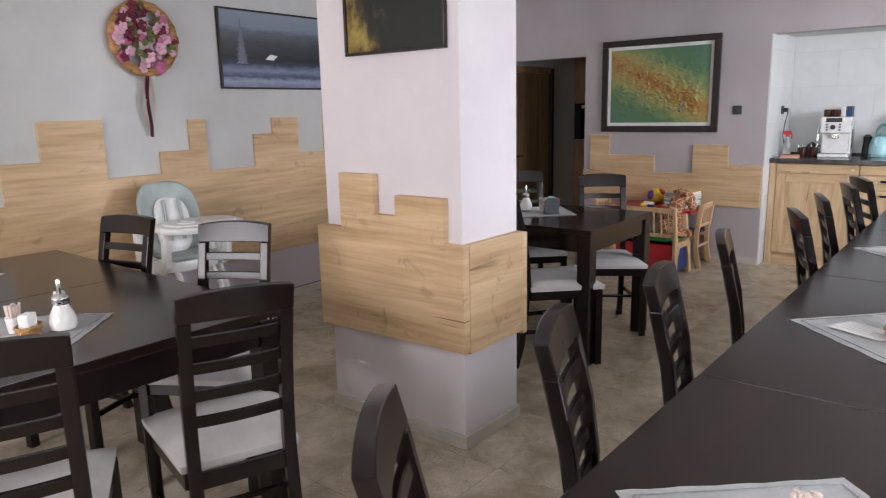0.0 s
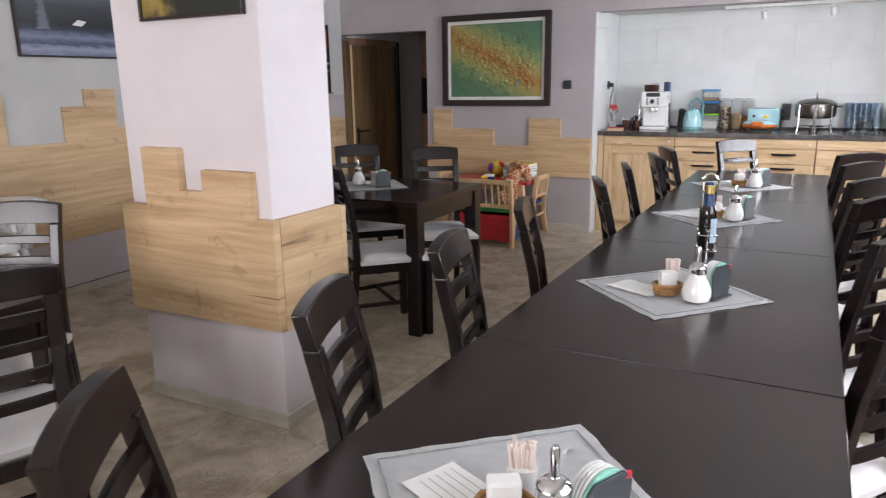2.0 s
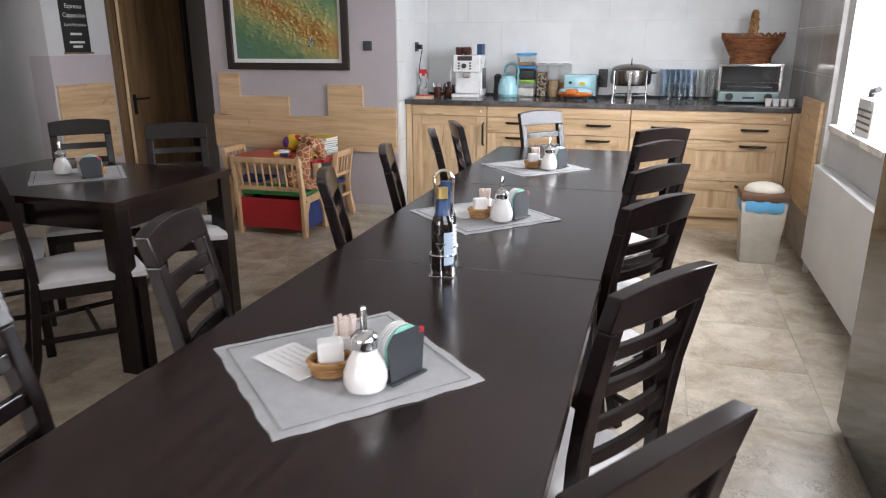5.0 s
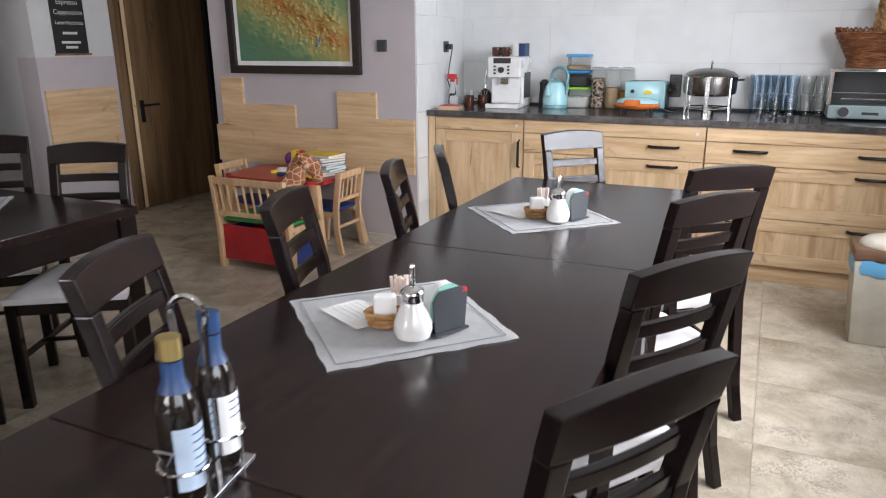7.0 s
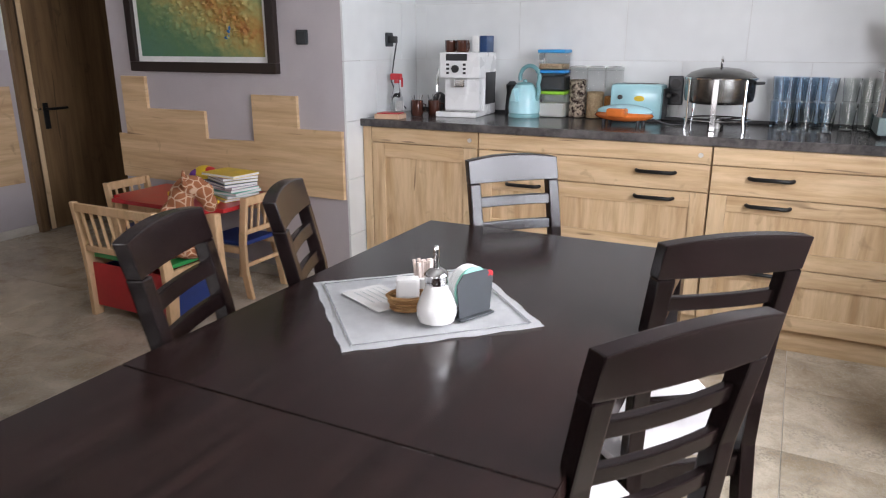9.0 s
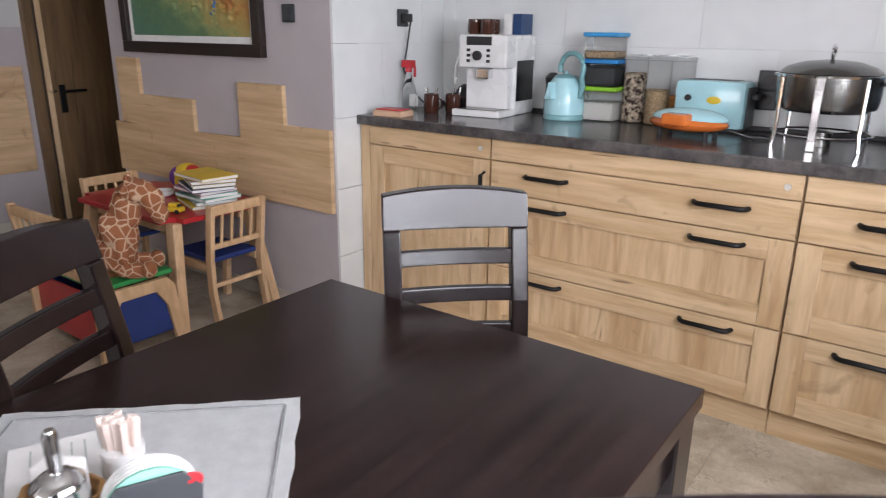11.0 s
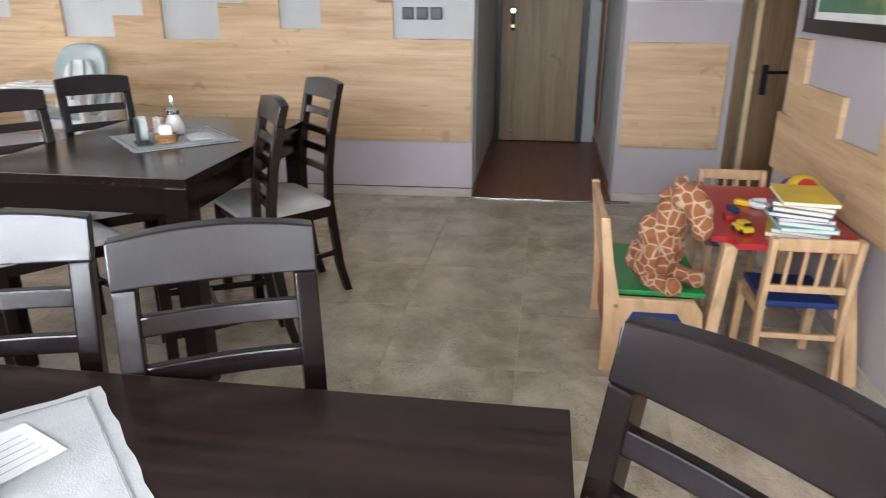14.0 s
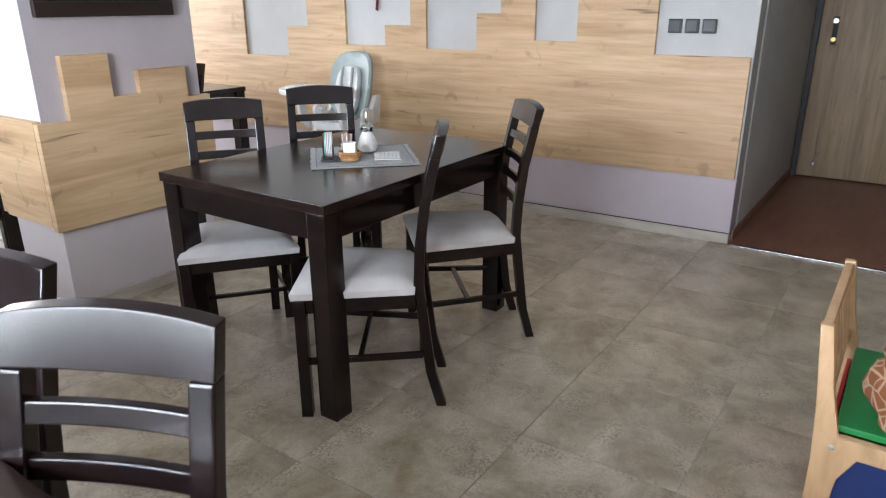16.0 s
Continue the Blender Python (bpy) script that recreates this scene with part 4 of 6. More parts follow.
def placemat(x, y, turn=45.0, half=0.2):
    e = thing("placemat", "pale grey linen placemat with a stitched hem on the table", "placemat", pose(x, y, 0.7505, 0, 0, turn), "linen placemats")
    bm, n = bmesh.new(), 14
    g = [[bm.verts.new((half * (2 * i / n - 1) + 0.002 * math.sin(j * 1.7), half * (2 * j / n - 1) + 0.002 * math.sin(i * 1.9), 0.0022 + 0.0018 * noise.noise(Vector((i * 0.5, j * 0.5, x * 3))))) for i in range(n + 1)] for j in range(n + 1)]
    for j in range(n):
        for i in range(n):
            bm.faces.new((g[j][i], g[j][i + 1], g[j + 1][i + 1], g[j + 1][i]))
    bmesh.ops.solidify(bm, geom=bm.faces[:], thickness=-0.0012)
    part("cloth", bm, M_mat, e, "", 0, True)
    a, b = half - 0.022, half - 0.019
    for d in ((-a, a, a, b), (-a, a, -b, -a), (a, b, -a, a), (-b, -a, -a, a)):
        cube("stitching", (*d, 0.0042, 0.0052), M_hem, e, bevel=0)


def dispenser_master():
    e = thing("sugar_dispenser", "pear-shaped glass sugar pourer with a chrome cap", "sugar dispenser", None, "sugar pourers on the tables")
    turned("jar", [(0.028, 0), (0.036, 0.005), (0.0405, 0.021), (0.039, 0.036), (0.031, 0.056), (0.0225, 0.072), (0.021, 0.082)], plain("sugar_filled_glass", (0.80, 0.785, 0.76), 0.12, 0, 1.0, 0.04), e, (0, 0, 0), "glass jar filled white with sugar", 28)
    turned("cap", [(0.0235, 0.080), (0.0245, 0.085), (0.0235, 0.096), (0.0245, 0.098), (0.0235, 0.102), (0.015, 0.109), (0.009, 0.112)], M_chrome, e, seg=28)
    turned("spout", [(0.0065, 0.111), (0.0065, 0.150), (0.0045, 0.156)], M_chrome, e, (0, 0, 0), "", 14)
    return e


def basket_master():
    e = thing("sugar_basket", "small oval wicker basket with white sugar packets", "basket", None, "wicker baskets on the tables")
    for k in range(5):
        bm = bmesh.new()
        tube(bm, [((0.034 + 0.002 * k) * math.cos(i * 0.3927) * (1 + 0.03 * (-1) ** (i + k)), (0.026 + 0.0015 * k) * math.sin(i * 0.3927) * (1 + 0.03 * (-1) ** (i + k)), 0.004 + 0.0065 * k) for i in range(16)], 0.0038, 6, True)
        part("weave", bm, M_tan, e, "", 0, True)
    turned("base", [(0.028, 0.0), (0.03, 0.004)], M_tan, e, seg=12)
    bm = bmesh.new()
    box(bm, -0.024, 0.024, -0.016, 0.016, 0.005, 0.068)
    part("sugar_packet", bm, M_paper, e, "white paper sugar packets", 0.006)
    return e


def picks_master():
    e = thing("toothpick_holder", "small white pot full of wrapped toothpicks", "toothpick holder", None, "toothpick pots on the tables")
    turned("pot", [(0.018, 0), (0.022, 0.02), (0.024, 0.05)], M_whitep, e)
    bm = bmesh.new()
    for k in range(22):
        a, r = random.uniform(0, 6.28), random.uniform(0, 0.016)
        x, y = r * math.cos(a), r * math.sin(a)
        tube(bm, [(x, y, 0.04), (x * 1.3, y * 1.3, random.uniform(0.082, 0.09))], 0.0042, 6)
    tagged(part("toothpick_bundle", bm, plain("pale_paper", (0.72, 0.6, 0.54), 0.8), e, "paper-wrapped toothpicks"), kind="stuff")
    return e


def coaster_master():
    e = thing("coaster_holder", "dark grey stand holding round white and mint coasters", "coaster holder", None, "coaster stands on the tables")
    cube("foot", (-0.03, 0.03, -0.045, 0.045, 0, 0.005), M_anth, e)
    for s in (-1, 1):
        bm = bmesh.new()
        prism(bm, [(-0.04, 0.005), (0.04, 0.005), (0.047, 0.075), (0.03, 0.095), (-0.03, 0.095), (-0.047, 0.075)] if s > 0 else [(-0.04, 0.005), (0.04, 0.005), (0.047, 0.06), (-0.047, 0.06)], s * 0.017, s * 0.017 + 0.003, "x")
        part("side_plate", bm, M_anth, e, "", 0.001)
    for k in range(5):
        bm = bmesh.new()
        tube(bm, [(-0.0145 + 0.006 * k, 0.0, 0.057), (-0.0105 + 0.006 * k, 0.0, 0.057)], 0.046, 22)
        part("coaster", bm, (M_paper, M_paper, M_paper, M_paper, M_mint)[k], e, "mint-coloured coaster" if k == 4 else "", 0)
    bm = bmesh.new()
    blob(bm, (0.0185, 0.036, 0.082), (0.0016, 0.012, 0.010), 14, 8)
    part("tag", bm, M_red, e, "small red paper tag")
    return e


def card_master():
    e = thing("menu_card", "white printed menu card lying on the placemat", "menu card", None, "menu cards on the tables")
    cube("sheet", (-0.075, 0.075, -0.05, 0.05, 0, 0.0012), M_paper, e, bevel=0)
    for k in range(5):
        cube("printed_line", (-0.06, random.uniform(0.0, 0.06), 0.034 - 0.015 * k, 0.0356 - 0.015 * k, 0.0013, 0.0015), M_sage, e, bevel=0)
    return e


KIT = [(dispenser_master(), 0.085, -0.085, 0), (basket_master(), 0.0, -0.05, 30), (picks_master(), 0.0, 0.02, 0), (coaster_master(), 0.125, -0.02, -25), (card_master(), -0.09, -0.02, -25)]
SETS = [(1.105, 1.73, 0), (1.107, 2.927, 0), (1.078, 4.18, 0), (1.08, 5.235, 0), (-0.89, 4.34, -124), (-0.97, 1.48, 100)]
ALONE = {"sugar_dispenser": (-1.02, 4.385, 0), "sugar_basket": (-0.86, 4.435, 120), "toothpick_holder": (-0.90, 4.385, 0), "coaster_holder": (-0.825, 4.36, -50), "menu_card": (-1.0, 4.50, 40)}
for k, (x, y, turn) in enumerate(SETS):
    placemat(x - (0.07 if k == 4 else 0), y + (0.07 if k == 4 else 0), 45 + random.uniform(-3, 3))
    for ob, dx, dy, a in KIT:
        c, s = math.cos(radians(turn)), math.sin(radians(turn))
        px, py, pa = (x + dx * c - dy * s, y + dx * s + dy * c, a + turn) if k != 4 else ALONE[ob.name]
        m = pose(px, py, 0.7575 if ob is not KIT[4][0] else 0.7562, 0, 0, pa)
        if k == 0:
            ob.matrix_basis = m
        else:
            copy_thing(ob, m)
placemat(-1.95, 1.50)

cruet = thing("cruet_stand", "chrome wire stand with oil and vinegar bottles", "cruet stand", pose(1.122, 3.55, 0.7505, 0, 0, 10) @ Matrix.Diagonal((1.08, 0.95, 1.05, 1)))
for s in (-1, 1):
    y = s * 0.045
    bt = turned("bottle", [(0.024, 0.004), (0.0265, 0.01), (0.0265, 0.13), (0.022, 0.15), (0.012, 0.17), (0.0115, 0.2)], M_darkglass, cruet, (0, y, 0), "dark glass bottle")
    turned("cap", [(0.0145, 0.199), (0.0145, 0.226)], M_gold if s < 0 else M_blue, bt, (0, y, 0), "gold screw cap" if s < 0 else "blue cap")
    turned("neck_label", [(0.0195, 0.157), (0.0132, 0.172), (0.0132, 0.196)], M_blue, bt, (0, y, 0), "blue neck label")
    bm = bmesh.new()
    rows = [[bm.verts.new((0.0272 * math.cos(a), y + 0.0272 * math.sin(a), z)) for z in (0.03, 0.115)] for a in [(-1.3 if s < 0 else -1.0) + 0.2 * k for k in range(13)]]
    for a, b in zip(rows, rows[1:]):
        bm.faces.new((a[0], b[0], b[1], a[1]))
    for k in range(6 if s < 0 else 3):
        rod("printed_line", [(0.0274 * math.cos(a), y + 0.0274 * math.sin(a), 0.105 - 0.011 * k) for a in (0.3 - 0.75, 0.3 - 0.4, 0.3, 0.7, 0.3 + 0.75)], 0.0011, M_blue, bt, "", 5)
    part("label", bm, plain("pale_label", (0.45, 0.55, 0.66), 0.5) if s < 0 else M_paper, bt, "pale printed label", 0, True)
    rod("ring", [(0.031 * math.cos(i * 0.3927), y + 0.031 * math.sin(i * 0.3927), 0.055) for i in range(16)], 0.0022, M_chrome, cruet, "", 6, True)
    rod("foot_wire", [(-0.03, y, 0.055), (-0.03, y, 0.002), (0.03, y, 0.002), (0.03, y, 0.055)], 0.0022, M_chrome, cruet)
    rod("side_hoop", [(0.0, y + s * 0.033, 0.002), (0, y + s * 0.036, 0.07), (0.012, y + s * 0.036, 0.09), (-0.012, y + s * 0.036, 0.09), (0, y + s * 0.036, 0.07)], 0.002, M_chrome, cruet)
rod("carrying_handle", [(-0.022, 0, 0.003), (-0.018, 0, 0.12), (-0.022, 0, 0.225)] + [(-0.024 * math.cos(a * 0.3142), 0, 0.236 + 0.026 * math.sin(a * 0.3142)) for a in range(11)] + [(0.022, 0, 0.225), (0.018, 0, 0.12), (0.022, 0, 0.003)], 0.004, M_chrome, cruet, "hooped chrome handle")
cube("base", (-0.031, 0.031, -0.078, 0.078, 0.0, 0.003), M_chrome, cruet, bevel=0.001)

# ---- things on the worktop ----
TOP = 0.9145
cm = thing("coffee_machine", "white bean-to-cup coffee machine with a black side tank", "coffee machine", pose(0.115, 7.565, TOP, 0, 0, 4))
cube("rear_body", (-0.115, 0.115, -0.03, 0.165, 0.0, 0.335), M_whitep, cm, bevel=0.012)
cube("head", (-0.115, 0.115, -0.12, -0.028, 0.20, 0.335), M_whitep, cm, bevel=0.01)
cube("lower_front", (-0.10, 0.10, -0.075, -0.031, 0.03, 0.199), M_whitep, cm, bevel=0.006)
cube("drip_tray", (-0.115, 0.115, -0.17, -0.031, 0.0, 0.028), M_whitep, cm, bevel=0.006)
cube("tray_grid", (-0.095, 0.095, -0.16, -0.08, 0.0283, 0.031), M_steel, cm, bevel=0.001)
cube("display", (-0.075, 0.045, -0.123, -0.1195, 0.292, 0.327), M_black, cm, bevel=0.001)
rod("dial", [(-0.02, -0.12, 0.25), (-0.02, -0.134, 0.25)], 0.02, M_black, cm, "", 16)
for bx in (-0.065, 0.03):
    for bz in (0.228, 0.25, 0.272):
        cube("button", (bx - 0.008, bx + 0.008, -0.1245, -0.119, bz - 0.006, bz + 0.006), M_black, cm, bevel=0.002)
cube("spout", (-0.03, 0.03, -0.115, -0.07, 0.155, 0.1985), M_chrome, cm, "", 0.005)
cube("water_tank", (0.1155, 0.119, -0.02, 0.14, 0.06, 0.23), M_blackglass, cm, "glossy black side tank", 0.001)
rod("steam_wand", [(-0.125, -0.09, 0.25), (-0.13, -0.11, 0.2), (-0.13, -0.115, 0.13)], 0.008, M_chrome, cm)
for dx, dy, a in ((-0.07, -0.06, 0), (0.0, -0.07, 60), (-0.03, 0.02, 100)):
    c = thing("brown_mug", "glossy brown ceramic mug on top of the coffee machine", "mug", pose(0.115 + dx, 7.565 + dy, TOP + 0.3355, 0, 0, a), "brown mugs")
    turned("cup", [(0.026, 0), (0.031, 0.01), (0.031, 0.06), (0.028, 0.062), (0.026, 0.01)], M_brown_gl, c)
    rod("ear", [(0.03, 0, 0.05), (0.05, 0, 0.045), (0.05, 0, 0.02), (0.03, 0, 0.013)], 0.004, M_brown_gl, c)
for dx, mat in ((0.03, M_paper), (0.075, M_blue)):
    cube("box_wall", (-0.02, 0.02, -0.05, 0.05, 0, 0.085), mat, thing("tea_box", "small printed carton on the coffee machine", "carton", pose(0.115 + dx, 7.66, TOP + 0.3355)), bevel=0.001)

kt = thing("kettle", "pale blue retro electric kettle on a teal base", "kettle", pose(0.44, 7.60, TOP, 0, 0, -15))
turned("base", [(0.083, 0), (0.085, 0.012), (0.08, 0.022)], M_teal, kt, seg=28)
turned("body", [(0.083, 0.0225), (0.085, 0.05), (0.081, 0.095), (0.069, 0.14), (0.05, 0.168)], M_pale_blue, kt, seg=28)
turned("lid", [(0.051, 0.166), (0.04, 0.178), (0.012, 0.184), (0.012, 0.194), (0.004, 0.197)], M_teal, kt)
rod("handle", [(0.08, 0, 0.09), (0.092, 0, 0.14)] + [(0.03 + 0.062 * math.cos(a * 0.2618), 0, 0.205 + 0.062 * math.sin(a * 0.2618)) for a in range(-2, 14)], 0.011, M_teal, kt, "arched teal handle", 10)
bm = bmesh.new()
prism(bm, [(-0.02, 0.085), (0.02, 0.085), (0.0, 0.155)], -0.105, -0.06, "y")
part("spout", bm, M_pale_blue, kt, "", 0.004)

md = thing("milk_frother", "small black milk frother behind the kettle", "milk frother", pose(0.33, 7.70, TOP))
turned("jug", [(0.035, 0), (0.038, 0.02), (0.03, 0.12), (0.034, 0.16)], M_black, md)
turned("lid", [(0.034, 0.16), (0.015, 0.18)], M_anth, md)


def tub(x, y, z, w, h, fill, fh, lidmat, label):
    e = thing("storage_box", label, "storage box", pose(x, y, z), "stacked food boxes")
    cube("wall", (-w, w, -0.06, 0.06, 0, h), M_clearplastic, e, bevel=0.01)
    cube("contents", (-w + 0.004, w - 0.004, -0.056, 0.056, 0.003, fh), fill, e, bevel=0.008)
    cube("lid", (-w - 0.006, w + 0.006, -0.066, 0.066, h + 0.0005, h + 0.017), lidmat, e, bevel=0.005)


tub(0.575, 7.675, TOP, 0.075, 0.12, M_sugar, 0.075, plain("lime_plastic", (0.25, 0.55, 0.03), 0.4), "clear box of white flour with a lime green lid")
tub(0.575, 7.675, TOP + 0.1385, 0.075, 0.09, M_anth, 0.075, plain("blue_plastic", (0.02, 0.22, 0.55), 0.35), "clear box with dark contents and a blue lid")
tub(0.575, 7.675, TOP + 0.247, 0.068, 0.085, M_oats, 0.03, plain("sky_plastic", (0.03, 0.3, 0.62), 0.35), "clear box with a little muesli and a blue lid")
for x, fill, fh, lab in ((0.705, M_grain, 0.19, "tall clear jar of mixed brown cereal"), (0.80, M_oats, 0.13, "tall clear jar of oat flakes"), (0.895, M_flakes, 0.11, "tall clear jar of orange flakes")):
    e = thing("cereal_jar", lab, "jar", pose(x, 7.69, TOP), "tall cereal jars")
    turned("wall", [(0.043, 0), (0.045, 0.01), (0.045, 0.245)], M_clearplastic, e)
    turned("contents", [(0.041, 0.003), (0.0425, 0.01), (0.0425, fh), (0.03, fh + 0.008)], fill, e)
    turned("lid", [(0.047, 0.246), (0.047, 0.262), (0.03, 0.268)], M_clearplastic, e)

to = thing("toaster", "pale blue two-slot toaster with a small orange print", "toaster", pose(1.03, 7.66, TOP, 0, 0, -3))
bm = bmesh.new()
box(bm, -0.13, 0.13, -0.065, 0.065, 0.012, 0.185)
part("body", bm, M_pale_blue, to, "", 0.022, True)
cube("slot", (-0.09, 0.09, -0.035, -0.012, 0.1845, 0.1865), M_black, to, bevel=0)
cube("slot", (-0.09, 0.09, 0.012, 0.035, 0.1845, 0.1865), M_black, to, bevel=0)
cube("foot_rail", (-0.11, 0.11, -0.05, 0.05, 0, 0.0118), M_black, to)
cube("side_panel", (0.1305, 0.137, -0.045, 0.045, 0.02, 0.165), M_anth, to)
cube("lever", (0.1375, 0.16, -0.014, 0.014, 0.12, 0.14), M_black, to)
rod("dial", [(-0.075, -0.065, 0.12), (-0.075, -0.075, 0.12)], 0.012, M_black, to, "", 12)
bm = bmesh.new()
blob(bm, (0.02, -0.0655, 0.115), (0.028, 0.002, 0.014), 10, 6)
part("print", bm, M_yellow, to, "orange-yellow print")

sm = thing("sandwich_maker", "orange sandwich toaster with a pale blue upper lid", "sandwich toaster", pose(1.01, 7.44, TOP, 0, 0, -8))
bm = bmesh.new()
blob(bm, (0, 0, 0.045), (0.145, 0.09, 0.03), 24, 10)
part("lower_shell", bm, M_orange, sm, "", 0, True)
bm = bmesh.new()
blob(bm, (0, 0.01, 0.062), (0.138, 0.084, 0.035), 24, 10)
part("upper_shell", bm, M_pale_blue, sm, "pale blue lid", 0, True)
cube("grip", (-0.045, 0.045, -0.125, -0.06, 0.045, 0.085), M_orange, sm, "", 0.012)
for s in (-1, 1):
    for q in (-1, 1):
        rod("foot", [(s * 0.085, q * 0.04, 0), (s * 0.085, q * 0.04, 0.025)], 0.01, M_black, sm)
rod("cord", [(0.13, 0.03, 0.03), (0.2, 0.06, 0.008), (0.26, 0.1, 0.006), (0.22, 0.16, 0.006), (0.15, 0.17, 0.006)], 0.004, M_black, sm)

pot = thing("chafing_dish", "round steel soup chafer with a domed lid on legs", "chafing dish", pose(1.425, 7.50, TOP))
turned("pan", [(0.12, 0.112), (0.148, 0.125), (0.153, 0.15), (0.153, 0.222)], M_steel, pot, seg=36)
turned("rim", [(0.162, 0.2225), (0.163, 0.229), (0.15, 0.232)], M_chrome, pot, seg=36)
turned("lid", [(0.152, 0.2325), (0.13, 0.252), (0.08, 0.268), (0.02, 0.274)], M_steel, pot, seg=36)
rod("lid_ring", [(0.0, 0.024 * math.cos(a * 0.5236), 0.296 + 0.022 * math.sin(a * 0.5236)) for a in range(12)], 0.005, M_chrome, pot, "", 8, True)
for a in (40, 140, 220, 320):
    c, s = math.cos(radians(a)), math.sin(radians(a))
    rod("leg", [(0.156 * c, 0.156 * s, 0.22), (0.156 * c, 0.156 * s, 0.05), (0.165 * c, 0.165 * s, 0.0)], 0.006, M_chrome, pot)
cube("front_strut", (-0.012, 0.012, -0.172, -0.157, 0.0, 0.225), M_chrome, pot, bevel=0.002)
rod("stand_ring", [(0.15 * math.cos(a * 0.3142), 0.15 * math.sin(a * 0.3142), 0.04) for a in range(20)], 0.004, M_chrome, pot, "", 6, True)
turned("burner", [(0.035, 0.0), (0.035, 0.045), (0.012, 0.05)], M_steel, pot)
rod("burner_handle", [(0.03, 0, 0.04), (0.13, -0.03, 0.055)], 0.004, M_chrome, pot)
rod("side_grip", [(0.155, -0.03, 0.205), (0.185, -0.02, 0.207), (0.185, 0.02, 0.207), (0.155, 0.03, 0.205)], 0.006, M_black, pot)


def tumbler(x, y, z, tall, mat, group):
    e = thing("drinking_glass", "stacked ribbed drinking glass, upright on the worktop", "glass", pose(x, y, z), group)
    turned("wall", [(0.028, 0), (0.036, tall), (0.034, tall), (0.026, 0.008)], mat, e, seg=16)


for i, x in enumerate((1.715, 1.795, 1.875)):
    tumbler(x, 7.50, TOP, 0.10, M_glass, "glasses by the toaster oven")
    tumbler(x, 7.60, TOP, 0.12, M_blueglass, "glasses by the toaster oven")
    tumbler(x, 7.60, TOP + 0.121, 0.11, M_blueglass, "glasses by the toaster oven")
for x in (1.675, 1.755, 1.835):
    tumbler(x, 7.69, TOP, 0.12, M_blueglass, "glasses by the toaster oven")
    tumbler(x, 7.69, TOP + 0.121, 0.11, M_blueglass, "glasses by the toaster oven")
for x in (1.96, 2.03):
    tumbler(x, 7.62, TOP, 0.12, M_glass, "glasses by the toaster oven")
    tumbler(x, 7.62, TOP + 0.121, 0.11, M_glass, "glasses by the toaster oven")

ov = thing("toaster_oven", "open-fronted chrome salamander grill with a grey-green base", "grill", pose(2.265, 7.52, TOP))
cube("base", (-0.205, 0.205, -0.15, 0.15, 0.012, 0.085), M_metalgreen, ov, bevel=0.006)
for s in (-1, 1):
    cube("side", (s * 0.205 - 0.01, s * 0.205 + 0.01, -0.14, 0.15, 0.0855, 0.262), M_chrome, ov, bevel=0.003)
    rod("knob", [(s * 0.13, -0.15, 0.05), (s * 0.13, -0.178, 0.05)], 0.026, M_black, ov, "", 16)
    cube("foot", (s * 0.17 - 0.015, s * 0.17 + 0.015, -0.12, -0.09, 0, 0.0115), M_black, ov)
cube("roof", (-0.216, 0.216, -0.15, 0.155, 0.2625, 0.28), M_chrome, ov, bevel=0.003)
cube("back", (-0.194, 0.194, 0.13, 0.145, 0.0855, 0.262), M_black, ov, bevel=0)
for k in range(14):
    x = -0.18 + 0.0277 * k
    rod("grill_bar", [(x, -0.13, 0.15), (x, 0.125, 0.15)], 0.0025, M_chrome, ov, "", 6)
rod("grill_rim", [(-0.19, -0.13, 0.15), (0.19, -0.13, 0.15)], 0.004, M_chrome, ov)
rod("drawer_grip", [(-0.15, -0.14, 0.105), (-0.15, -0.17, 0.12), (0.15, -0.17, 0.12), (0.15, -0.14, 0.105)], 0.005, M_chrome, ov)
cube("name_plate", (-0.04, 0.04, -0.1515, -0.1502, 0.035, 0.05), M_black, ov, bevel=0)

wb = thing("wicker_basket", "large brown wicker basket with a plaited handle", "basket", pose(2.265, 7.53, TOP + 0.281))
for k in range(15):
    z = 0.007 + 0.0125 * k
    r = 0.135 + (0.0 if k < 4 else 0.0065 * (k - 3))
    bm = bmesh.new()
    tube(bm, [(r * math.cos(i * 0.1963) * (1 + 0.022 * (-1) ** (i + k)), 0.8 * r * math.sin(i * 0.1963) * (1 + 0.022 * (-1) ** (i + k)), z) for i in range(32)], 0.0075, 6, True)
    part("weave", bm, M_wicker, wb, "", 0, True)
turned("base", [(0.12, 0.0), (0.12, 0.006)], M_wicker, wb)
bm = bmesh.new()
for i in range(24):
    a, b = i * 0.2618, (i + 1) * 0.2618
    tube(bm, [(0.205 * math.cos(a), 0.165 * math.sin(a), 0.185), (0.213 * math.cos((a + b) / 2), 0.172 * math.sin((a + b) / 2), 0.212), (0.205 * math.cos(b), 0.165 * math.sin(b), 0.185)], 0.006, 6)
part("scalloped_rim", bm, M_wicker, wb, "", 0, True)
for ph in (0, 3.14):
    bm = bmesh.new()
    tube(bm, [(0.012 * math.sin(k * 1.2 + ph), 0.15 * math.cos(math.pi * k / 22), 0.19 + 0.17 * math.sin(math.pi * k / 22) + 0.006 * math.cos(k * 1.2 + ph)) for k in range(23)], 0.011, 7)
    part("handle", bm, M_tan, wb, "plaited pale handle", 0, True)

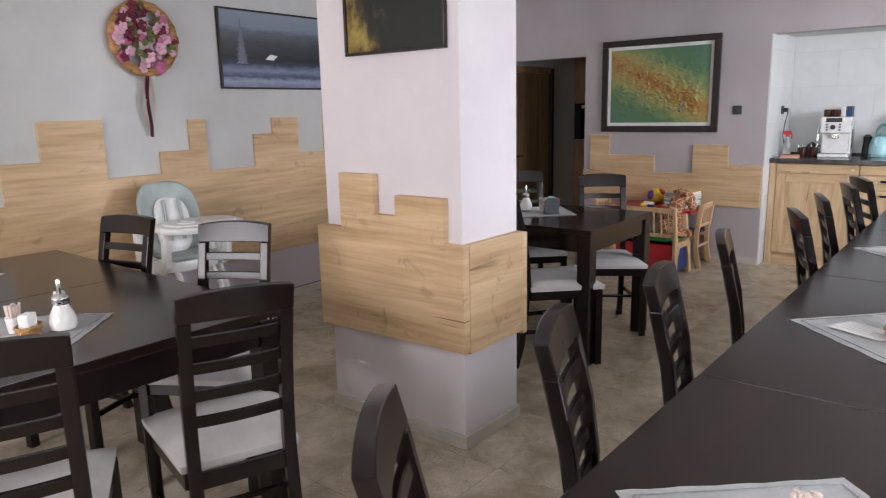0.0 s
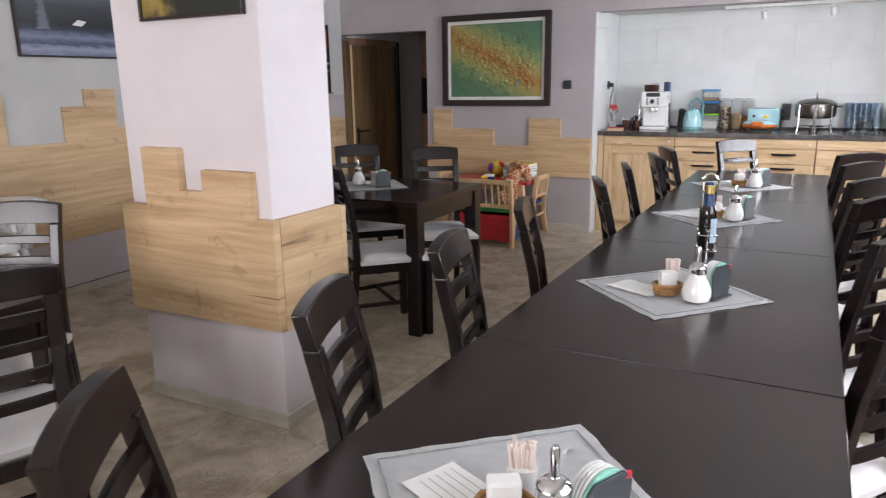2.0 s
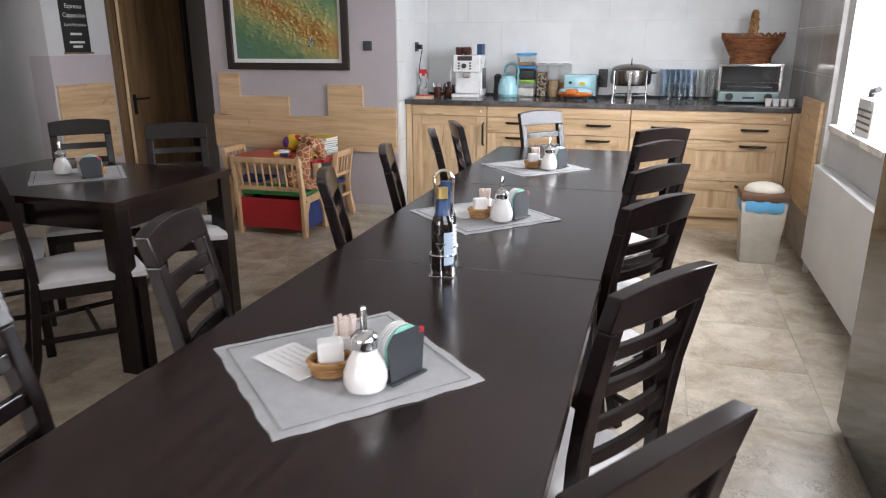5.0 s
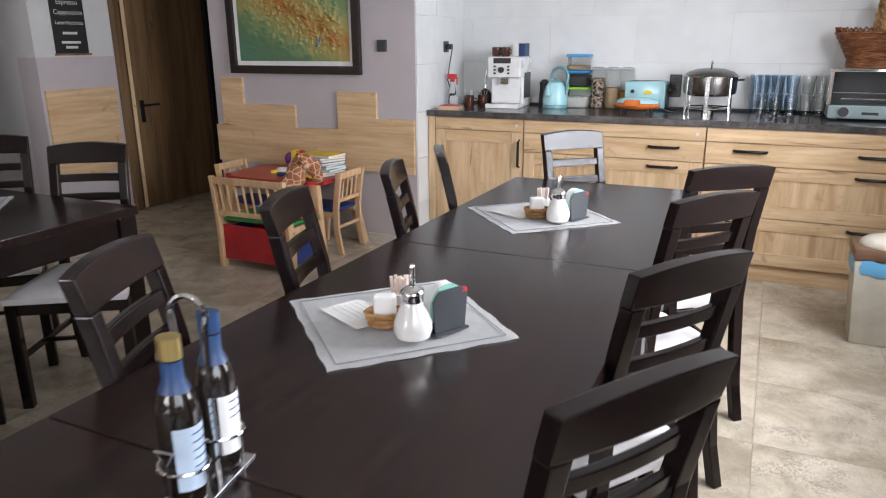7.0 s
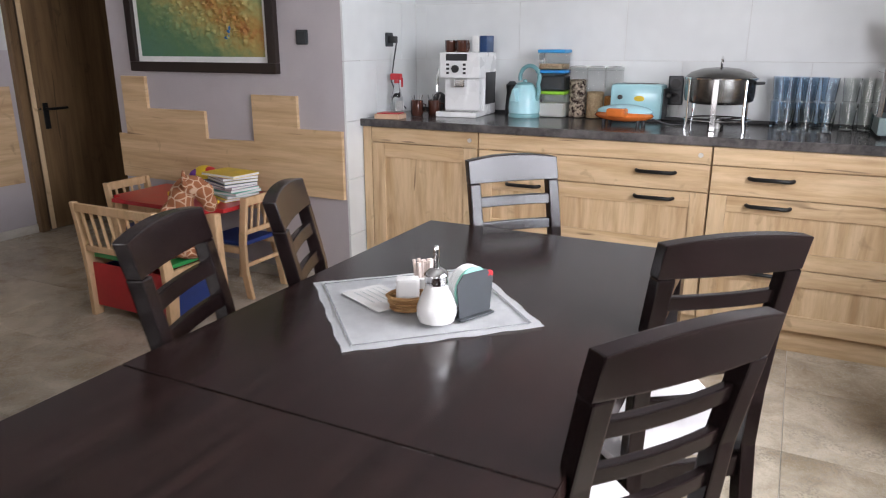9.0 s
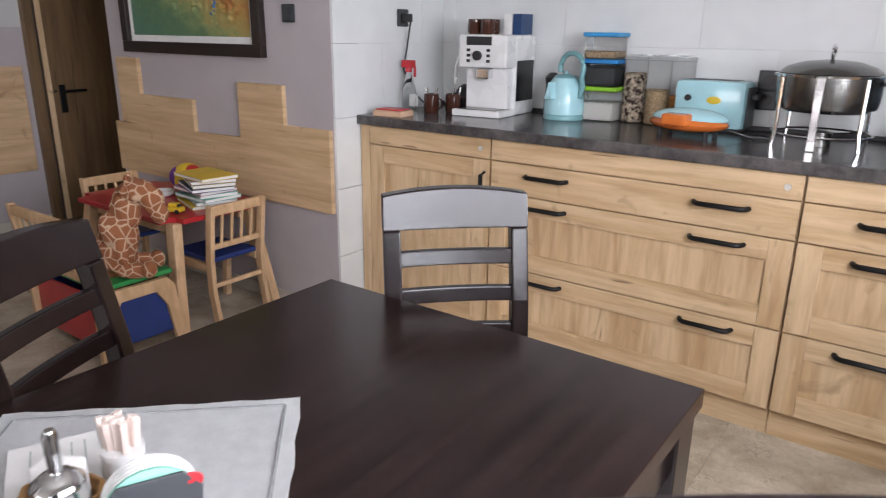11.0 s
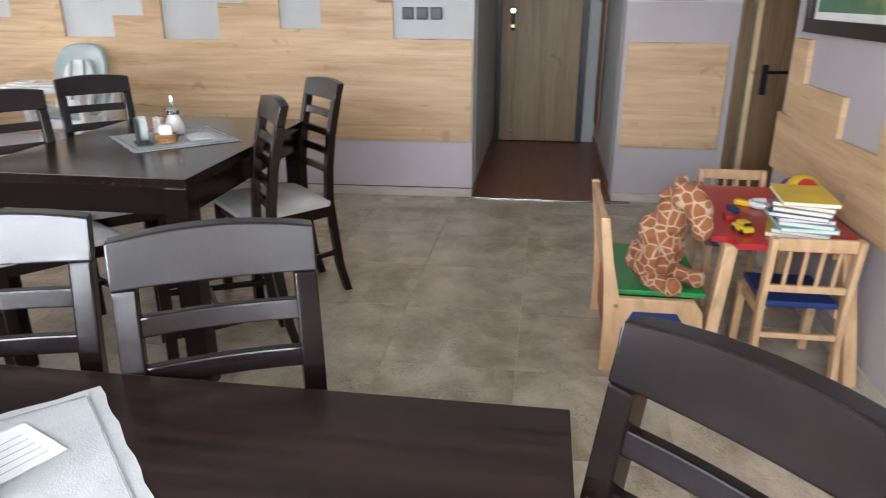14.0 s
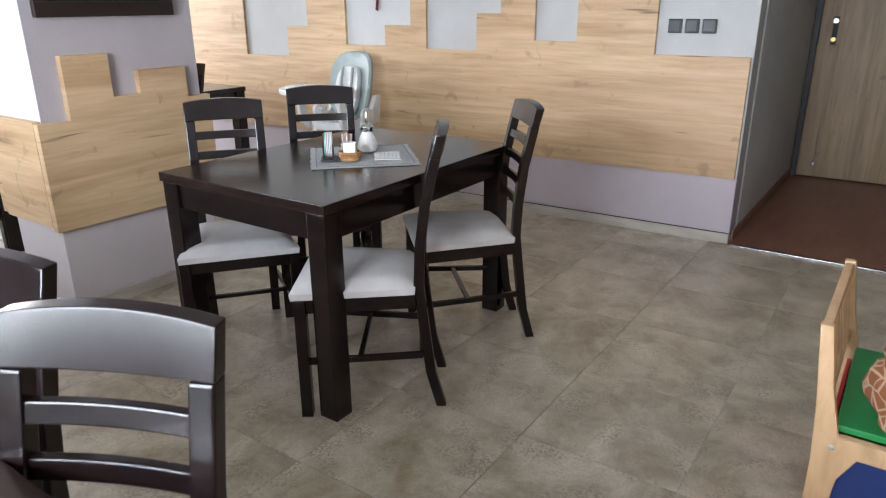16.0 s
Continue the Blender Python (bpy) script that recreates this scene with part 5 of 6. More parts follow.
sb = thing("spray_bottle", "clear spray bottle with a red trigger head", "spray bottle", pose(-0.235, 7.40, TOP, 0, 0, 180))
turned("bottle", [(0.028, 0), (0.033, 0.01), (0.032, 0.09), (0.016, 0.15), (0.012, 0.17)], M_clearplastic, sb)
turned("collar", [(0.015, 0.17), (0.015, 0.188)], M_red, sb)
cube("head", (-0.03, 0.035, -0.012, 0.012, 0.1885, 0.222), M_red, sb, "red spray head", 0.004)
cube("trigger", (-0.038, -0.03, -0.006, 0.006, 0.15, 0.20), M_red, sb)
cube("label", (-0.025, 0.025, -0.0345, -0.0325, 0.02, 0.07), M_paper, sb, bevel=0)
cards = thing("card_box", "low open wooden box of paper napkins", "box", pose(-0.16, 7.20, TOP, 0, 0, 5))
cube("tray", (-0.07, 0.07, -0.05, 0.05, 0, 0.025), plain("pale_wood", (0.55, 0.36, 0.24), 0.6), cards)
cube("napkin", (-0.06, 0.06, -0.042, 0.042, 0.0255, 0.031), M_red, cards, "red and white paper")
for x, y, a in ((-0.115, 7.41, 0), (-0.04, 7.47, 40)):
    c = thing("ceramic_pot", "brown glazed pot holding spoons", "pot", pose(x, y, TOP, 0, 0, a), "brown pots by the coffee machine")
    turned("cup", [(0.03, 0), (0.034, 0.008), (0.034, 0.08), (0.031, 0.082), (0.029, 0.01)], M_brown_gl, c)
    rod("ear", [(0.033, 0, 0.065), (0.055, 0, 0.06), (0.055, 0, 0.025), (0.033, 0, 0.018)], 0.004, M_brown_gl, c)
    for k in range(4):
        rod("spoon", [(0.01 * math.cos(k * 1.6), 0.01 * math.sin(k * 1.6), 0.02), (0.035 * math.cos(k * 1.6), 0.035 * math.sin(k * 1.6), 0.11)], 0.003, M_chrome, c)
tp = thing("teapot", "dark enamel teapot behind the mugs", "teapot", pose(-0.08, 7.62, TOP, 0, 0, 30))
turned("body", [(0.04, 0), (0.052, 0.03), (0.048, 0.075), (0.03, 0.1), (0.008, 0.115)], M_black, tp)
rod("handle", [(0.045, 0, 0.08), (0.08, 0, 0.08), (0.08, 0, 0.03), (0.05, 0, 0.025)], 0.006, M_black, tp)
cb = thing("cup_tray", "short row of small white paper cups", "cups", pose(2.46, 7.24, TOP))
for k in range(4):
    turned("cup", [(0.018, 0), (0.024, 0.05)], M_paper, cb, (-0.075 + 0.05 * k, 0, 0), "", 14)

trk = thing("track_light", "white ceiling track with two unlit spot heads", "track light", pose(1.15, 7.42, 1.915))
cube("rail", (-0.48, 0.6, -0.015, 0.015, 0.01, 0.0345), M_whitep, trk)
for x in (-0.18, 0.32):
    rod("stem", [(x, 0, 0.01), (x, 0, -0.02)], 0.006, M_whitep, trk)
    rod("spot_head", [(x, 0, -0.02), (x + 0.01, 0.02, -0.08)], 0.02, M_whitep, trk, "", 14)

# ---- by the window ----
bn = thing("waste_bin", "beige swing-lid bin with a blue liner and brown lid", "bin", pose(2.325, 6.48, 0))
bm = bmesh.new()
lo, hi = (0.105, 0.09), (0.135, 0.115)
a = [bm.verts.new((sx * lo[0], sy * lo[1], 0)) for sx, sy in ((-1, -1), (1, -1), (1, 1), (-1, 1))]
b = [bm.verts.new((sx * hi[0], sy * hi[1], 0.40)) for sx, sy in ((-1, -1), (1, -1), (1, 1), (-1, 1))]
for k in range(4):
    bm.faces.new((a[k], a[(k + 1) % 4], b[(k + 1) % 4], b[k]))
bm.faces.new(a[::-1]), bm.faces.new(b)
part("bucket", bm, M_bin, bn, "", 0.012, True)
bm = bmesh.new()
rows = []
for z, r in ((0.335, 0.004), (0.35, 0.008), (0.38, 0.009), (0.403, 0.006)):
    row = []
    for k in range(40):
        u = k / 40 * 6.28318
        w = 1 + 0.012 * math.sin(k * 2.3 + z * 60)
        cx, sx = math.cos(u), math.sin(u)
        q = (abs(cx) ** 6 + abs(sx) ** 6) ** (-1 / 6)
        row.append(bm.verts.new(((0.133 + r) * q * cx * w, (0.112 + r) * q * sx * w, z + 0.006 * math.sin(k * 1.7))))
    rows.append(row)
for p, q in zip(rows, rows[1:]):
    for k in range(40):
        bm.faces.new((p[k], p[(k + 1) % 40], q[(k + 1) % 40], q[k]))
part("liner", bm, M_bag, bn, "crumpled blue bag edge", 0, True)
bm = bmesh.new()
box(bm, -0.143, 0.143, -0.122, 0.122, 0.405, 0.455)
part("lid_frame", bm, M_lid, bn, "brown lid rim", 0.015, True)
bm = bmesh.new()
blob(bm, (0, 0, 0.455), (0.12, 0.10, 0.055), 20, 10)
part("flap", bm, M_bin, bn, "beige domed flap", 0, True)

ht = thing("warming_cabinet", "small white appliance with a black top grip on the sill", "appliance", pose(2.70, 5.72, 0.8985, 0, 0, -90))
cube("body", (-0.14, 0.14, -0.08, 0.09, 0.0, 0.18), M_whitep, ht, bevel=0.008)
for k in range(4):
    cube("vent", (-0.12, 0.12, -0.083, -0.0805, 0.03 + 0.03 * k, 0.04 + 0.03 * k), M_anth, ht, bevel=0)
rod("grip", [(-0.13, -0.03, 0.18), (-0.12, -0.03, 0.21), (-0.02, -0.03, 0.225)], 0.015, M_black, ht)
rod("cord", [(-0.14, 0, 0.12), (-0.2, -0.06, 0.05), (-0.16, -0.09, 0.01), (-0.05, -0.1, 0.005)], 0.004, M_black, ht)
pt = thing("flower_pot", "tan ceramic pot with a thin green plant on the sill", "plant pot", pose(2.72, 5.33, 0.8985))
turned("pot", [(0.05, 0), (0.075, 0.12), (0.08, 0.13), (0.07, 0.13)], plain("tan_glaze", (0.55, 0.30, 0.11), 0.4), pt)
for k in range(9):
    a = k * 0.7
    bm = bmesh.new()
    rows = [[bm.verts.new(((0.02 + 0.1 * u * u) * math.cos(a) + sx * 0.012 * (1 - u) * math.sin(a), (0.02 + 0.1 * u * u) * math.sin(a) - sx * 0.012 * (1 - u) * math.cos(a), 0.12 + 0.28 * u - 0.12 * u * u)) for sx in (-1, 1)] for u in (0, 0.25, 0.5, 0.75, 0.98)]
    for p, q in zip(rows, rows[1:]):
        bm.faces.new((p[0], p[1], q[1], q[0]))
    part("leaf", bm, M_leaf, pt, "", 0, True)

# ---- children's corner ----
kt2 = thing("play_table", "low children's table with a red top and beech legs", "table")
bm = bmesh.new()
box(bm, -1.53, -0.735, 6.455, 6.965, 0.478, 0.5)
vert = [e for e in bm.edges if abs(e.verts[0].co.z - e.verts[1].co.z) > 0.01]
bmesh.ops.bevel(bm, geom=vert, offset=0.07, segments=5, affect="EDGES")
part("tabletop", bm, M_red, kt2, "rounded red tabletop", 0.004)
for x, y, sx, sy in ((-0.80, 6.52, 1, -1), (-0.80, 6.90, 1, 1), (-1.46, 6.52, -1, -1), (-1.46, 6.90, -1, 1)):
    bm = bmesh.new()
    strip(bm, [(x + sx * 0.075, y + sy * 0.06, 0), (x + sx * 0.04, y + sy * 0.035, 0.22), (x, y, 0.477)], 0.06, 0.045)
    part("leg", bm, M_beech, kt2, "", 0.008)
cube("apron", (-1.42, -0.84, 6.52, 6.54, 0.42, 0.477), M_beech, kt2)
cube("apron", (-1.42, -0.84, 6.88, 6.90, 0.42, 0.477), M_beech, kt2)

bench = thing("toy_bench", "beech toy-box bench with a red back, blue ends and green seat", "bench", pose(-0.975, 6.12, 0))
for s in (-1, 1):
    x = s * 0.262
    bm = bmesh.new()
    prism(bm, [(-0.02, 0), (0.03, 0), (0.045, 0.17), (0.08, 0.24), (0.23, 0.24), (0.275, 0.17), (0.305, 0), (0.345, 0), (0.315, 0.25), (0.285, 0.29), (0.03, 0.29), (0.0, 0.42), (-0.025, 0.58), (-0.055, 0.58), (-0.03, 0.36), (-0.02, 0.2)], x - 0.014, x + 0.014, "x")
    part("end_frame", bm, M_beech, bench, "curved beech end frame", 0.004)
    cube("end_panel", (x - 0.006 - s * 0.01, x + 0.006 - s * 0.01, 0.03, 0.30, 0.05, 0.245), M_navy, bench, "dark blue end panel")
    rod("screw", [(x + s * 0.013, 0.02, 0.26), (x + s * 0.017, 0.02, 0.26)], 0.008, M_chrome, bench)
cube("back_panel", (-0.247, 0.247, 0.004, 0.016, 0.05, 0.27), M_red, bench, "red back panel")
cube("front_panel", (-0.247, 0.247, 0.285, 0.297, 0.05, 0.27), M_red, bench, "red front panel")
cube("floor_panel", (-0.245, 0.245, 0.02, 0.28, 0.05, 0.062), M_beech, bench)
cube("seat", (-0.25, 0.25, 0.02, 0.325, 0.293, 0.313), M_green, bench, "green lift-up seat", 0.005)
cube("back_top_rail", (-0.247, 0.247, -0.052, -0.03, 0.535, 0.575), M_beech, bench)
cube("back_low_rail", (-0.247, 0.247, -0.022, -0.002, 0.335, 0.365), M_beech, bench)
for k in range(8):
    x = -0.21 + 0.06 * k
    rod("spindle", [(x, -0.012, 0.36), (x, -0.04, 0.54)], 0.008, M_beech, bench)


def small_chair(m, label):
    e = thing("child_chair", label, "chair", m, "small beech chairs")
    for s in (-1, 1):
        bm = bmesh.new()
        strip(bm, [(s * 0.135, -0.15, 0), (s * 0.135, -0.12, 0.15), (s * 0.135, -0.12, 0.3), (s * 0.135, -0.155, 0.545)], 0.022, 0.042)
        part("back_leg", bm, M_beech, e, "", 0.006)
        bm = bmesh.new()
        strip(bm, [(s * 0.13, 0.15, 0), (s * 0.13, 0.12, 0.275)], 0.03, 0.035)
        part("front_leg", bm, M_beech, e, "", 0.006)
        cube("side_rail", (s * 0.13 - 0.01, s * 0.13 + 0.01, -0.10, 0.105, 0.24, 0.275), M_beech, e)
    cube("seat", (-0.12, 0.12, -0.11, 0.16, 0.277, 0.30), M_navy, e, "dark blue seat", 0.006)
    cube("top_rail", (-0.123, 0.123, -0.165, -0.145, 0.50, 0.545), M_beech, e, "", 0.006)
    cube("low_rail", (-0.123, 0.123, -0.14, -0.122, 0.345, 0.37), M_beech, e)
    cube("stretcher", (-0.123, 0.123, -0.135, -0.12, 0.17, 0.19), M_beech, e)
    for k in range(4):
        x = -0.078 + 0.052 * k
        rod("spindle", [(x, -0.131, 0.365), (x, -0.153, 0.505)], 0.0075, M_beech, e)
    return e


small_chair(pose(-0.84, 6.76, 0, 0, 0, 90), "small beech child's chair with a blue seat")
small_chair(pose(-1.50, 6.72, 0, 0, 0, -90), "small beech child's chair with a blue seat")

# plush giraffe, one mesh
M_giraffe = bpy.data.materials.new("giraffe_plush")
M_giraffe.use_nodes = True
gn, gl = M_giraffe.node_tree.nodes, M_giraffe.node_tree.links
gt, gv, gr = gn.new("ShaderNodeTexCoord"), gn.new("ShaderNodeTexVoronoi"), gn.new("ShaderNodeValToRGB")
gv.feature = "DISTANCE_TO_EDGE"
gv.inputs["Scale"].default_value = 21
gr.color_ramp.elements[0].position, gr.color_ramp.elements[0].color = 0.035, (0.66, 0.45, 0.30, 1)
gr.color_ramp.elements[1].position, gr.color_ramp.elements[1].color = 0.085, (0.36, 0.13, 0.055, 1)
gl.new(gt.outputs["Object"], gv.inputs["Vector"])
gl.new(gv.outputs["Distance"], gr.inputs[0])
gl.new(gr.outputs[0], gn["Principled BSDF"].inputs["Base Color"])
gn["Principled BSDF"].inputs["Roughness"].default_value = 0.95
gb, gx = gn.new("ShaderNodeBump"), gn.new("ShaderNodeTexNoise")
gx.inputs["Scale"].default_value, gb.inputs["Strength"].default_value, gb.inputs["Distance"].default_value = 260, 0.7, 0.004
gl.new(gx.outputs[0], gb.inputs["Height"])
gl.new(gb.outputs[0], gn["Principled BSDF"].inputs["Normal"])
bm = bmesh.new()
blob(bm, (0, 0.0, 0.09), (0.10, 0.095, 0.098), 20, 14, 0.2)
blob(bm, (0, 0.03, 0.19), (0.088, 0.085, 0.12), 18, 12, 0.2)
blob(bm, (0.003, 0.07, 0.30), (0.062, 0.066, 0.10), 16, 12, 0.15)
blob(bm, (0.005, 0.125, 0.385), (0.06, 0.082, 0.056), 18, 12, 0.1)
blob(bm, (0.01, 0.19, 0.345), (0.046, 0.05, 0.062), 16, 12, 0.1)
blob(bm, (0.012, 0.215, 0.285), (0.037, 0.04, 0.05), 14, 10, 0.1)
for s in (-1, 1):
    blob(bm, (s * 0.07, 0.09, 0.036), (0.04, 0.08, 0.036), 14, 9, 0.15)
    blob(bm, (s * 0.075, 0.16, 0.042), (0.04, 0.034, 0.042), 12, 8, 0.1)
    blob(bm, (s * 0.085, 0.10, 0.405), (0.05, 0.016, 0.024), 12, 8, 0.05)
    blob(bm, (s * 0.024, 0.095, 0.44), (0.011, 0.011, 0.026), 8, 6)
    blob(bm, (s * 0.046, 0.175, 0.385), (0.013, 0.012, 0.013), 8, 6)
    blob(bm, (s * 0.078, 0.055, 0.14), (0.028, 0.034, 0.075), 12, 8, 0.1)
gir = part("plush_giraffe", bm, M_giraffe, None, "", 0, True)
gir.matrix_basis = pose(-0.83, 6.265, 0.3135, 0, 0, -45) @ Matrix.Diagonal((0.9, 0.9, 0.88, 1))
skin = gir.modifiers.new("skin", "REMESH")
skin.mode, skin.voxel_size, skin.use_smooth_shade = "VOXEL", 0.006, True
tagged(gir, "brown patched plush giraffe sitting on the green bench seat", "plush toy")

for k in range(9):
    bk = thing("picture_book", "thin picture book in an untidy stack on the play table", "book", pose(-0.905 + random.uniform(-0.018, 0.018), 6.775 + random.uniform(-0.015, 0.015), 0.5005 + 0.0155 * k, 0, 0, 75 + random.uniform(-14, 14)), "stack of picture books")
    w, h = random.uniform(0.085, 0.105), random.uniform(0.115, 0.135)
    cov = random.choice((M_blue, M_mint, M_yellow, M_sage, plain("cover", (random.uniform(0.1, 0.4), random.uniform(0.15, 0.35), random.uniform(0.1, 0.3)), 0.4)))
    cube("page_block", (-w + 0.003, w - 0.003, -h + 0.003, h - 0.003, 0.0015, 0.0134), M_paper, bk, bevel=0)
    cube("cover", (-w, w, -h, h, 0.0, 0.0014), cov, bk, bevel=0)
    cube("cover", (-w, w, -h, h, 0.0135, 0.015), cov, bk, bevel=0)
ball = thing("toy_ball", "yellow and violet stuffed toy ball", "toy", pose(-1.18, 6.86, 0.5))
bm = bmesh.new()
blob(bm, (0, 0, 0.07), (0.075, 0.075, 0.07), 18, 12)
part("skin", bm, M_yellow, ball, "", 0, True)
bm = bmesh.new()
blob(bm, (-0.02, -0.03, 0.075), (0.05, 0.05, 0.05), 14, 10)
part("patch", bm, M_violet, ball, "violet patch", 0, True)
bm = bmesh.new()
blob(bm, (0.04, 0.0, 0.10), (0.04, 0.04, 0.035), 14, 10)
part("patch", bm, M_red, ball, "red patch", 0, True)
rod("loop", [(-0.05 + 0.045 * math.cos(a * 0.5236), -0.13 + 0.045 * math.sin(a * 0.5236), 0.014) for a in range(12)], 0.0125, M_whitep, thing("toy_ring", "white and yellow plastic toy ring", "toy", pose(-1.15, 6.86, 0.5)), "", 8, True)
for x, y, mt in ((-1.22, 6.66, M_yellow), (-1.12, 6.60, M_blue), (-1.02, 6.56, M_red)):
    cube("block", (-0.03, 0.03, -0.015, 0.015, 0, 0.022), mt, thing("toy_block", "small bright plastic toy block", "toy", pose(x, y, 0.5005, 0, 0, random.uniform(0, 90)), "toy blocks"), bevel=0.005)
car = thing("toy_car", "small yellow toy car with black wheels", "toy car", pose(-0.86, 6.57, 0.5005, 0, 0, 20))
cube("body", (-0.04, 0.04, -0.02, 0.02, 0.008, 0.028), M_yellow, car, bevel=0.006)
cube("cabin", (-0.02, 0.022, -0.017, 0.017, 0.0285, 0.045), M_yellow, car, bevel=0.006)
cube("windscreen", (0.0225, 0.0245, -0.014, 0.014, 0.03, 0.041), M_black, car, bevel=0)
for sx in (-0.024, 0.024):
    for s in (-1, 1):
        rod("wheel", [(sx, s * 0.016, 0.01), (sx, s * 0.023, 0.01)], 0.01, M_black, car, "", 12)

# ---- high chair ----
hc = thing("high_chair", "white and grey-green plastic baby high chair with a wide tray", "high chair", pose(-2.50, 2.90, 0, 0, 0, -92))


def shell(name, half, z0, z1, y, thick, lean, mat, label, power=3.0, curl=0.0):
    """A rounded upright pad: a superellipse, thicker in the middle, leaning back with height."""
    bm, n = bmesh.new(), 36
    mid, tall = (z0 + z1) / 2, (z1 - z0) / 2
    rings = []
    for depth, size in ((-0.5, 0.90), (-0.25, 0.985), (0.1, 1.0), (0.4, 0.95), (0.5, 0.80), (0.46, 0.45), (0.42, 0.1)):
        ring = []
        for k in range(n):
            u = 6.28318 * k / n
            c_, s_ = math.cos(u), math.sin(u)
            q = size * (abs(c_) ** power + abs(s_) ** power) ** (-1 / power)
            x, z = half * q * c_, mid + tall * q * s_
            ring.append(bm.verts.new((x, y + thick * depth - lean * (z - z0) + curl * (x / half) ** 2, z)))
        rings.append(ring)
    for a, b in zip(rings, rings[1:]):
        for k in range(n):
            bm.faces.new((a[k], a[(k + 1) % n], b[(k + 1) % n], b[k]))
    bm.faces.new(rings[0][::-1]), bm.faces.new(rings[-1])
    return part(name, bm, mat, hc, label, 0, True)


def slab(name, outline, z0, z1, mat, label, bevel):
    bm = bmesh.new()
    prism(bm, outline, z0, z1)
    return part(name, bm, mat, hc, label, bevel, True)


def rounded(hx, y0, y1, power, n=40):
    cy, hy = (y0 + y1) / 2, (y1 - y0) / 2
    out = []
    for k in range(n):
        c_, s_ = math.cos(6.28318 * k / n), math.sin(6.28318 * k / n)
        q = (abs(c_) ** power + abs(s_) ** power) ** (-1 / power)
        out.append((hx * q * c_, cy + hy * q * s_))
    return out


shell("backrest", 0.19, 0.56, 1.0, -0.09, 0.06, 0.22, M_sage, "grey-green padded back shell", 3.0, 0.05)
shell("cushion", 0.105, 0.58, 0.91, -0.045, 0.05, 0.22, M_whitep, "white padded insert", 3.0, 0.02)
for s in (-1, 1):
    rod("harness", [(s * 0.045, -0.075, 0.90), (s * 0.05, -0.052, 0.80), (s * 0.04, -0.02, 0.66)], 0.010, M_sage, hc, "grey harness strap")
slab("seat", rounded(0.175, -0.13, 0.17, 4.0), 0.50, 0.565, M_whitep, "white moulded seat bucket", 0.02)
slab("seat_pad", rounded(0.15, -0.10, 0.15, 4.0), 0.5655, 0.59, M_sage, "grey-green seat pad", 0.01)
slab("tray", rounded(0.245, 0.06, 0.42, 2.7), 0.752, 0.79, M_whitep, "wide rounded white tray", 0.014)
slab("tray_inlay", rounded(0.205, 0.10, 0.385, 2.7), 0.7905, 0.80, M_whitep, "white raised tray insert", 0.004)
turned("cup_rest", [(0.05, 0.8005), (0.05, 0.806), (0.04, 0.806), (0.038, 0.802)], M_whitep, hc, (0.10, 0.27, 0))
for s in (-1, 1):
    bm = bmesh.new()
    prism(bm, [(-0.15, 0.53), (0.15, 0.50), (0.21, 0.55), (0.23, 0.70), (0.20, 0.745), (0.17, 0.72), (0.16, 0.60), (0.08, 0.575), (-0.06, 0.60), (-0.12, 0.72), (-0.17, 0.72)], s * 0.19 - 0.018, s * 0.19 + 0.018, "x")
    part("arm", bm, M_whitep, hc, "curved white side arm", 0.008, True)
    rod("front_leg", [(s * 0.205, 0.0, 0.62), (s * 0.215, 0.14, 0.28), (s * 0.225, 0.25, 0.05)], 0.021, M_whitep, hc, "", 10)
    rod("rear_leg", [(s * 0.205, -0.01, 0.62), (s * 0.215, -0.16, 0.28), (s * 0.225, -0.26, 0.05)], 0.021, M_whitep, hc, "", 10)
    rod("hub", [(s * 0.212, 0, 0.60), (s * 0.24, 0, 0.60)], 0.05, M_whitep, hc, "round folding hub", 18)
    rod("floor_rail", [(s * 0.225, -0.30, 0.05), (s * 0.228, 0.0, 0.045), (s * 0.225, 0.30, 0.05)], 0.02, M_whitep, hc, "", 10)
    for y in (0.28, -0.28):
        bm = bmesh.new()
        tube(bm, [(s * 0.225 - 0.014, y, 0.03), (s * 0.225 + 0.014, y, 0.03)], 0.03, 16)
        part("wheel", bm, M_anth, hc, "grey castor", 0)
rod("floor_bar", [(-0.222, 0.29, 0.05), (0.222, 0.29, 0.05)], 0.018, M_whitep, hc, "", 10)
rod("rear_bar", [(-0.222, -0.29, 0.05), (0.222, -0.29, 0.05)], 0.018, M_whitep, hc, "", 10)
rod("footrest_hoop", [(-0.11, 0.13, 0.52), (-0.115, 0.22, 0.40), (-0.09, 0.26, 0.34), (0.09, 0.26, 0.34), (0.115, 0.22, 0.40), (0.11, 0.13, 0.52)], 0.016, M_whitep, hc)
slab("footrest", rounded(0.12, 0.21, 0.32, 4.0), 0.32, 0.342, M_whitep, "", 0.006)

# ---- small pieces of floor and walls, last ----


